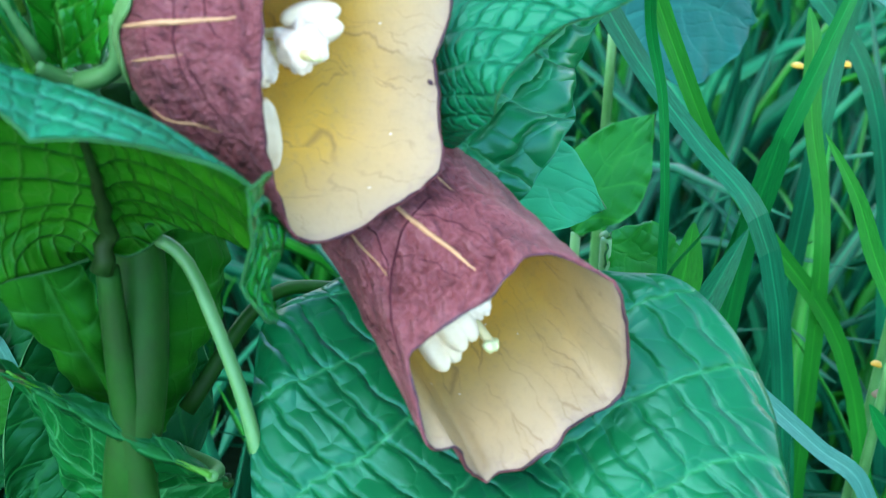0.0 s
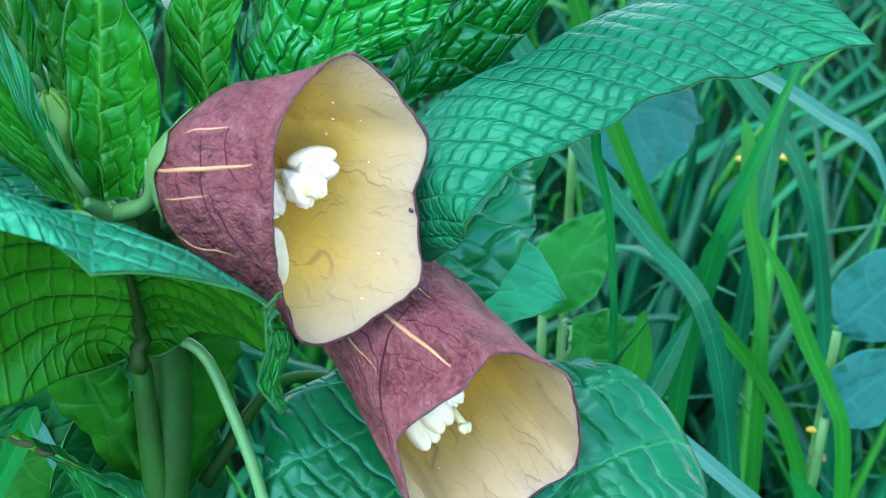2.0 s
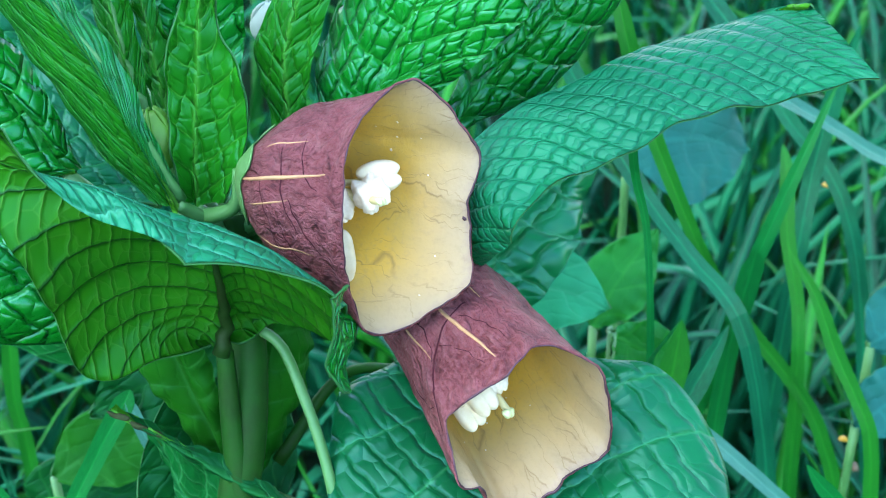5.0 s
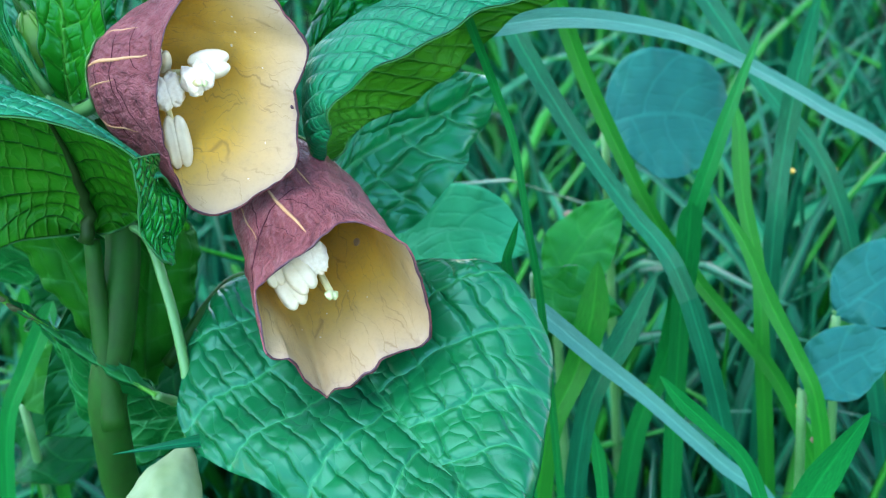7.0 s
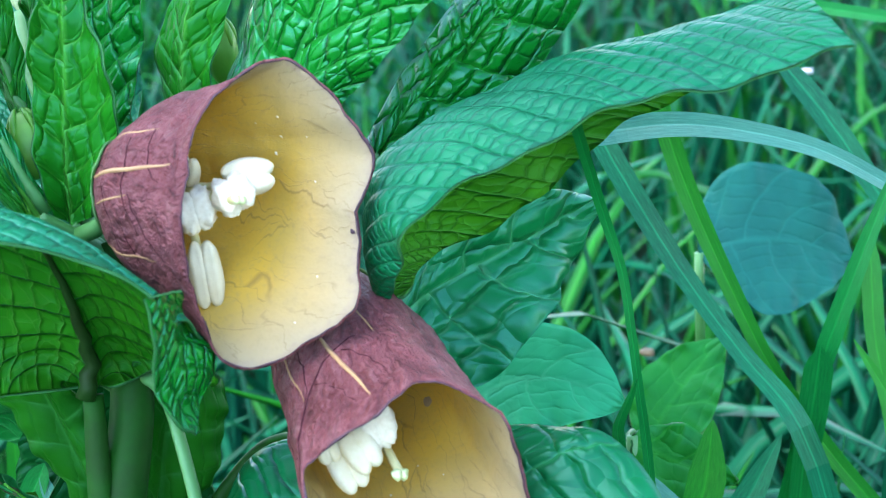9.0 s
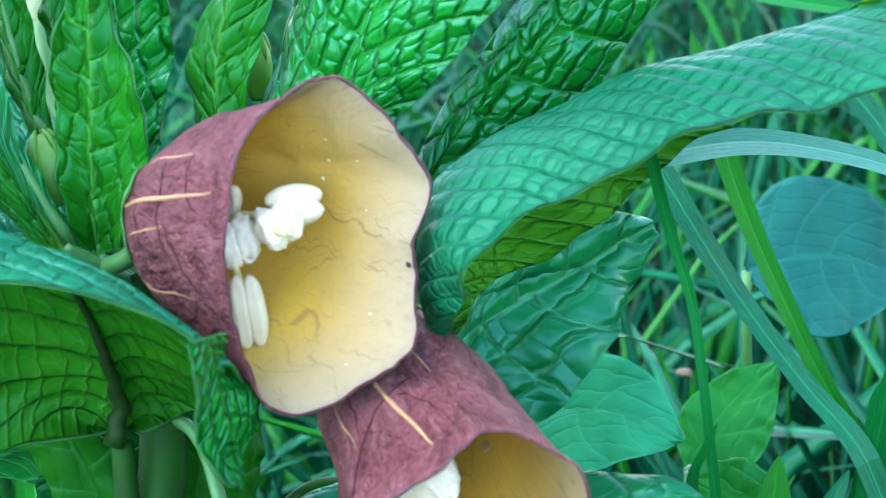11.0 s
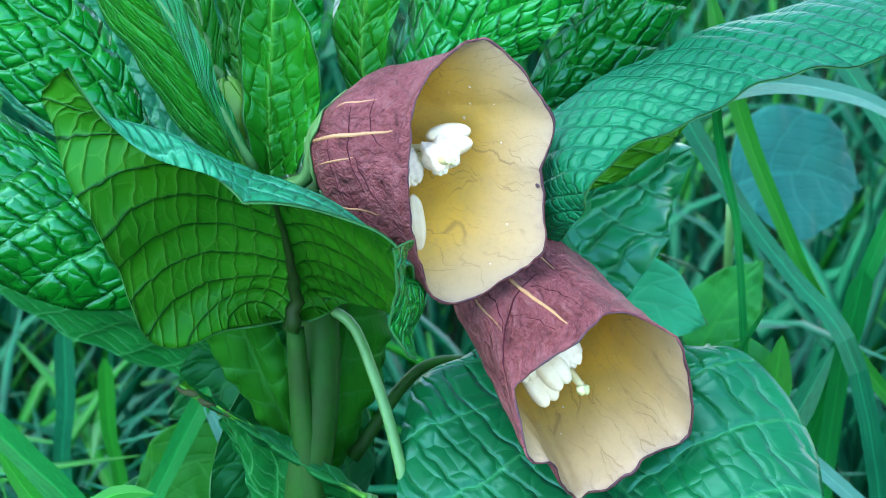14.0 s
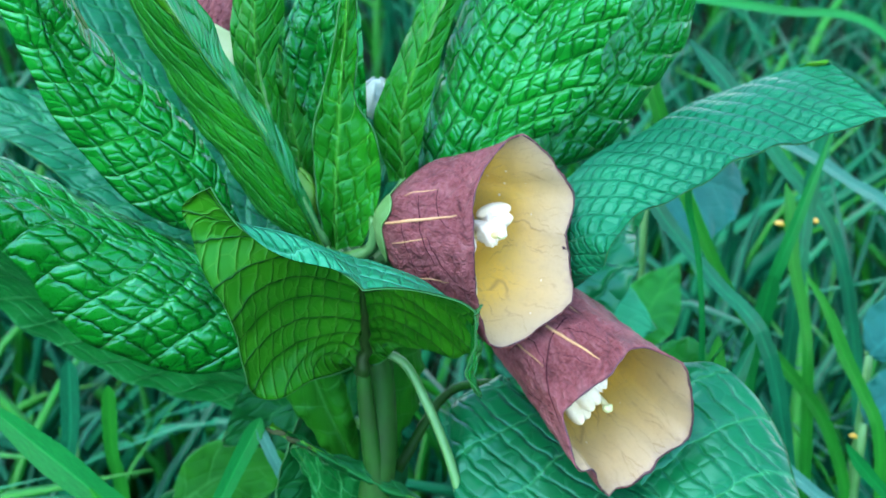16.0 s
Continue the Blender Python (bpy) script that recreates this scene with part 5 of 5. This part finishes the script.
UPRIGHT, FRESH, PALEST = "deep green upright grass blade", "bright fresh green grass blade", "pale bluish grass blade bending over"
for points, lean, width, turn, tip, mat, label in (
        # the thin stalk with a knot, and the short sheath leaf at the knot
        ([(0.0124, 0.0105, 0.1385), (0.0127, 0.0120, 0.1358), (0.0136, 0.0160, 0.1288), (0.0149, 0.0168, 0.1235), (0.0155, 0.0168, 0.1186), (0.0159, 0.0170, 0.1142), (0.0164, 0.0182, 0.1068)], (0.004, 0.004), 0.0009, 0.2, 0.05, HERO, "thin green grass stalk with a pale knot"),
        ([(0.0172, 0.0064, 0.1197), (0.0164, 0.0072, 0.1176), (0.0155, 0.0085, 0.1150), (0.0153, 0.0110, 0.1110)], (0.002, 0.006), 0.0013, 0.8, 0.4, HERO, "short pointed grass sheath"),
        # the bent blade: a narrow upper part over a broad dark sheath
        ([(0.0363, 0.0425, 0.1273), (0.0334, 0.0410, 0.1197), (0.0313, 0.0402, 0.1135), (0.0296, 0.0400, 0.1080), (0.0284, 0.0410, 0.1020)], (-0.006, 0.002), 0.0026, 0.1, 0.55, HERO, UPRIGHT),
        ([(0.0292, 0.0390, 0.1088), (0.0283, 0.0410, 0.1000), (0.0268, 0.0425, 0.0920), (0.0250, 0.0435, 0.0850), (0.0222, 0.0430, 0.0775)], (-0.010, 0.0), 0.0030, 0.1, 0.04, HERO, "broad dark green grass sheath with a pale collar"),
        # bright blade crossing behind
        ([(0.0128, 0.0445, 0.1370), (0.0142, 0.0440, 0.1314), (0.0171, 0.0442, 0.1218), (0.0212, 0.0443, 0.1118), (0.0248, 0.0445, 0.1041), (0.0298, 0.0447, 0.0963), (0.0399, 0.0448, 0.0817)], (0.02, 0.0), 0.0021, 0.2, 0.1, GRASS_BRIGHT, FRESH),
        ([(0.0060, 0.0500, 0.1310), (0.0081, 0.0480, 0.1269), (0.0121, 0.0450, 0.1209), (0.0173, 0.0430, 0.1131), (0.0223, 0.0400, 0.1074), (0.0278, 0.0370, 0.1013)], (0.02, 0.01), 0.0026, 0.3, 0.1, GRASS, PALEST),
        ([(0.0100, 0.0200, 0.1325), (0.0132, 0.0220, 0.1327), (0.0174, 0.0287, 0.1316), (0.0220, 0.0353, 0.1295), (0.0287, 0.0420, 0.1260), (0.0355, 0.0487, 0.1205), (0.0428, 0.0553, 0.1140), (0.0517, 0.0620, 0.1054)], (0.03, 0.02), 0.0022, (0.1, 0.5, 0.85), 0.1, PALE_BLADE, "pale bluish grass blade arching over"),
        ([(0.0135, 0.0243, 0.1034), (0.0152, 0.0245, 0.1020), (0.0207, 0.0250, 0.0967), (0.0252, 0.0255, 0.0926), (0.0333, 0.0260, 0.0845), (0.0380, 0.0265, 0.0798)], (0.02, 0.004), 0.0022, 0.5, 0.1, PALE_BLADE, PALEST),
        ([(0.0292, 0.0051, 0.1061), (0.0310, 0.0063, 0.1030), (0.0332, 0.0078, 0.0998), (0.0370, 0.0100, 0.0935)], (0.012, 0.006), 0.0018, 0.5, 0.35, HERO, "curled young grass shoot"),
        ([(0.0219, 0.0140, 0.0946), (0.0222, 0.0140, 0.0920), (0.0225, 0.0140, 0.0880)], (0.0, 0.0), 0.0016, 0.2, 0.4, HERO, "slender green grass tip"),
        ([(0.0470, 0.0096, 0.1010), (0.0436, 0.0107, 0.0943), (0.0414, 0.0113, 0.0893), (0.0382, 0.0120, 0.0821)], (-0.008, 0.0), 0.0040, 0.1, 0.3, HERO, UPRIGHT),
        ([(0.0318, 0.0350, 0.1113), (0.0352, 0.0345, 0.1056), (0.0377, 0.0340, 0.0996), (0.0407, 0.0335, 0.0936), (0.0427, 0.0330, 0.0887)], (0.006, 0.0), 0.0022, 0.2, 0.4, GRASS_BRIGHT, FRESH),
        ([(0.0330, 0.0510, 0.1160), (0.0335, 0.0500, 0.1135), (0.0341, 0.0483, 0.1062), (0.0360, 0.0467, 0.0974), (0.0366, 0.0450, 0.0891)], (0.004, 0.0), 0.0022, 0.2, 0.3, GRASS_BRIGHT, FRESH),
        ([(0.0205, 0.0290, 0.1060), (0.0198, 0.0280, 0.1000), (0.0180, 0.0270, 0.0940), (0.0150, 0.0250, 0.0870)], (-0.008, 0.0), 0.0036, 0.2, 0.2, GRASS_BRIGHT, FRESH),
        ([(0.0260, 0.0330, 0.1030), (0.0225, 0.0310, 0.0960), (0.0190, 0.0290, 0.0890)], (-0.010, 0.0), 0.0032, 0.2, 0.3, GRASS, "long green grass blade"),
        ([(0.0230, 0.0700, 0.1300), (0.0290, 0.0680, 0.1230), (0.0360, 0.0660, 0.1130), (0.0440, 0.0640, 0.1020)], (0.02, 0.0), 0.0028, 0.3, 0.15, GRASS, "long green grass blade"),
        ([(0.0420, 0.0600, 0.1270), (0.0400, 0.0600, 0.1180), (0.0385, 0.0590, 0.1090), (0.0375, 0.0570, 0.0990)], (-0.004, 0.0), 0.0030, 0.1, 0.3, GRASS, "long green grass blade"),
        ([(0.0130, 0.0900, 0.1330), (0.0260, 0.0880, 0.1310), (0.0390, 0.0860, 0.1290), (0.0540, 0.0840, 0.1260)], (0.06, 0.0), 0.0017, (0.0, 0.3, 0.9), 0.1, HERO, "deep green grass blade leaning over"),
        # below the plant
        ([(-0.0326, 0.0122, 0.1072), (-0.0332, 0.0120, 0.1060), (-0.0367, 0.0110, 0.0996), (-0.0395, 0.0100, 0.0935)], (-0.012, 0.0), 0.0024, 0.1, 0.3, HERO, UPRIGHT),
        ([(-0.0331, 0.0122, 0.1066), (-0.0318, 0.0116, 0.1030), (-0.0305, 0.0110, 0.0996), (-0.0290, 0.0100, 0.0937)], (0.006, 0.0), 0.0014, 0.1, 0.1, PALE_BLADE, "thin grass blade with a pale sheath"),
        ([(-0.0625, 0.0120, 0.1110), (-0.0577, 0.0120, 0.1052), (-0.0524, 0.0120, 0.0990), (-0.0471, 0.0120, 0.0920)], (0.02, 0.0), 0.0045, 0.2, 0.35, HERO, "broad deep green grass blade"),
        ([(-0.0622, 0.0450, 0.0965), (-0.0624, 0.0450, 0.0950), (-0.0636, 0.0450, 0.0855), (-0.0653, 0.0450, 0.0775)], (0.0, 0.0), 0.0030, 0.1, 0.35, GRASS, "long green grass blade"),
        ([(-0.0576, 0.0450, 0.0925), (-0.0577, 0.0450, 0.0908), (-0.0584, 0.0450, 0.0820), (-0.0579, 0.0450, 0.0766)], (0.0, 0.0), 0.0024, 0.2, 0.35, GRASS_BRIGHT, FRESH),
        ([(-0.0340, 0.0000, 0.1032), (-0.0362, 0.0000, 0.1033), (-0.0388, 0.0000, 0.1024), (-0.0417, 0.0000, 0.0996)], (-0.012, 0.0), 0.0018, (0.0, 0.4, 0.9), 0.4, GRASS_BRIGHT, "curving fresh green grass blade"),
        ([(-0.0496, 0.0030, 0.1052), (-0.0476, 0.0030, 0.1012), (-0.0457, 0.0030, 0.0977)], (0.012, 0.0), 0.0022, 0.2, 0.4, GRASS_BRIGHT, FRESH)):
    path_blade([*points, *root(points[-1], lean)], width, mat, label, turn, tip * len(points) / (len(points) + 1))


def speck(at, size, mat, name, label, category):
    """A small irregular flake lying in the grass."""
    ob = thing(name, at, label, category)
    bm = bmesh.new()
    made = bmesh.ops.create_icosphere(bm, subdivisions=2, radius=size)
    for v in made["verts"]:
        v.co = Vector((v.co.x, v.co.y * 0.8, v.co.z * 0.35)) * (1 + 0.5 * noise.noise(v.co * 1.5 / size))
    part("flake", bm, mat, ob)


YELLOW = plain_material("yellow petal", (0.50, 0.34, 0.02), (0.36, 0.22, 0.02), 500, 0.5)
STRAW = plain_material("dry straw", (0.16, 0.12, 0.06), (0.09, 0.07, 0.04), 300, 0.7)
WHITE = plain_material("white petal", (0.60, 0.58, 0.56), (0.48, 0.46, 0.46), 500, 0.5, trans=0.2)
for at, size in (((0.0443, 0.0747, 0.0994), 0.0008), ((0.0412, 0.0377, 0.0852), 0.0006), ((0.0390, 0.0746, 0.0992), 0.0008), ((0.0446, 0.0385, 0.0867), 0.0006)):
    speck(at, size, YELLOW, "yellow_petal", "small yellow petal caught among grass blades", "petal")
for at, size in (((0.0088, 0.0807, 0.0898), 0.0011), ((0.0433, 0.0402, 0.0795), 0.0010)):
    speck(at, size, STRAW, "dry_straw", "bit of dry straw lying in the grass", "straw")
speck((0.0271, 0.0987, 0.1209), 0.0010, WHITE, "white_blossom", "small white blossom far back in the grass", "blossom")

rnd = random.Random(11)
field = []
while len(field) < 6000:
    y = 0.035 + 1.5 * rnd.random() ** 1.8
    x = (rnd.random() * 2 - 1) * (0.16 + 0.55 * y) + 0.04
    if y < 0.05 and rnd.random() < 0.5:
        continue
    h = rnd.uniform(0.05, 0.115) * (0.8 + 0.35 * noise.noise(Vector((x * 12, y * 12, 0))))
    a = rnd.uniform(0, 2 * math.pi)
    reach = h * rnd.uniform(0.1, 0.9)
    tip = (x + reach * math.cos(a), y + reach * math.sin(a), h * rnd.uniform(0.75, 1.0))
    if y > 0.07 and rnd.random() < 0.05:
        tip = (x + 1.5 * reach * math.cos(a), y + 1.5 * reach * math.sin(a), min(0.13, 1.25 * tip[2]))
        field.append(blade_rings((x, y, -0.002), tip, (0, 0, 0.3 * reach), rnd.uniform(0.0034, 0.0048), 8, rnd.uniform(0, 3.14), 0.35))
        continue
    field.append(blade_rings((x, y, -0.002), tip, (-0.15 * reach * math.cos(a), -0.15 * reach * math.sin(a), 0.25 * reach),
                             rnd.uniform(0.0022, 0.0058), 6, rnd.uniform(0, 3.14)))
# the rest of the meadow, round about and behind
while len(field) < 12000:
    a, d = rnd.uniform(0, 2 * math.pi), 1.5 * rnd.random() ** 0.6
    x, y = d * math.cos(a), d * math.sin(a)
    if d < 0.22 or y > 0.03 and abs(x - 0.04) < 0.16 + 0.55 * y:
        continue
    h, b = rnd.uniform(0.05, 0.10), rnd.uniform(0, 2 * math.pi)
    field.append(blade_rings((x, y, -0.002), (x + 0.5 * h * math.cos(b), y + 0.5 * h * math.sin(b), h), (0, 0, 0.1 * h), rnd.uniform(0.0035, 0.0080), 4, rnd.uniform(0, 3.14)))
for mat, first, label in ((GRASS, 0, "dense bluish green meadow grass behind the plant"), (GRASS_BRIGHT, 1, "fresh yellowish green grass mixed into the meadow")):
    meadow = grass_object("grass", [b for k, b in enumerate(field) if (k % 4 == 3) == bool(first)], mat)
    tagged(meadow, label, "grass", kind="stuff")
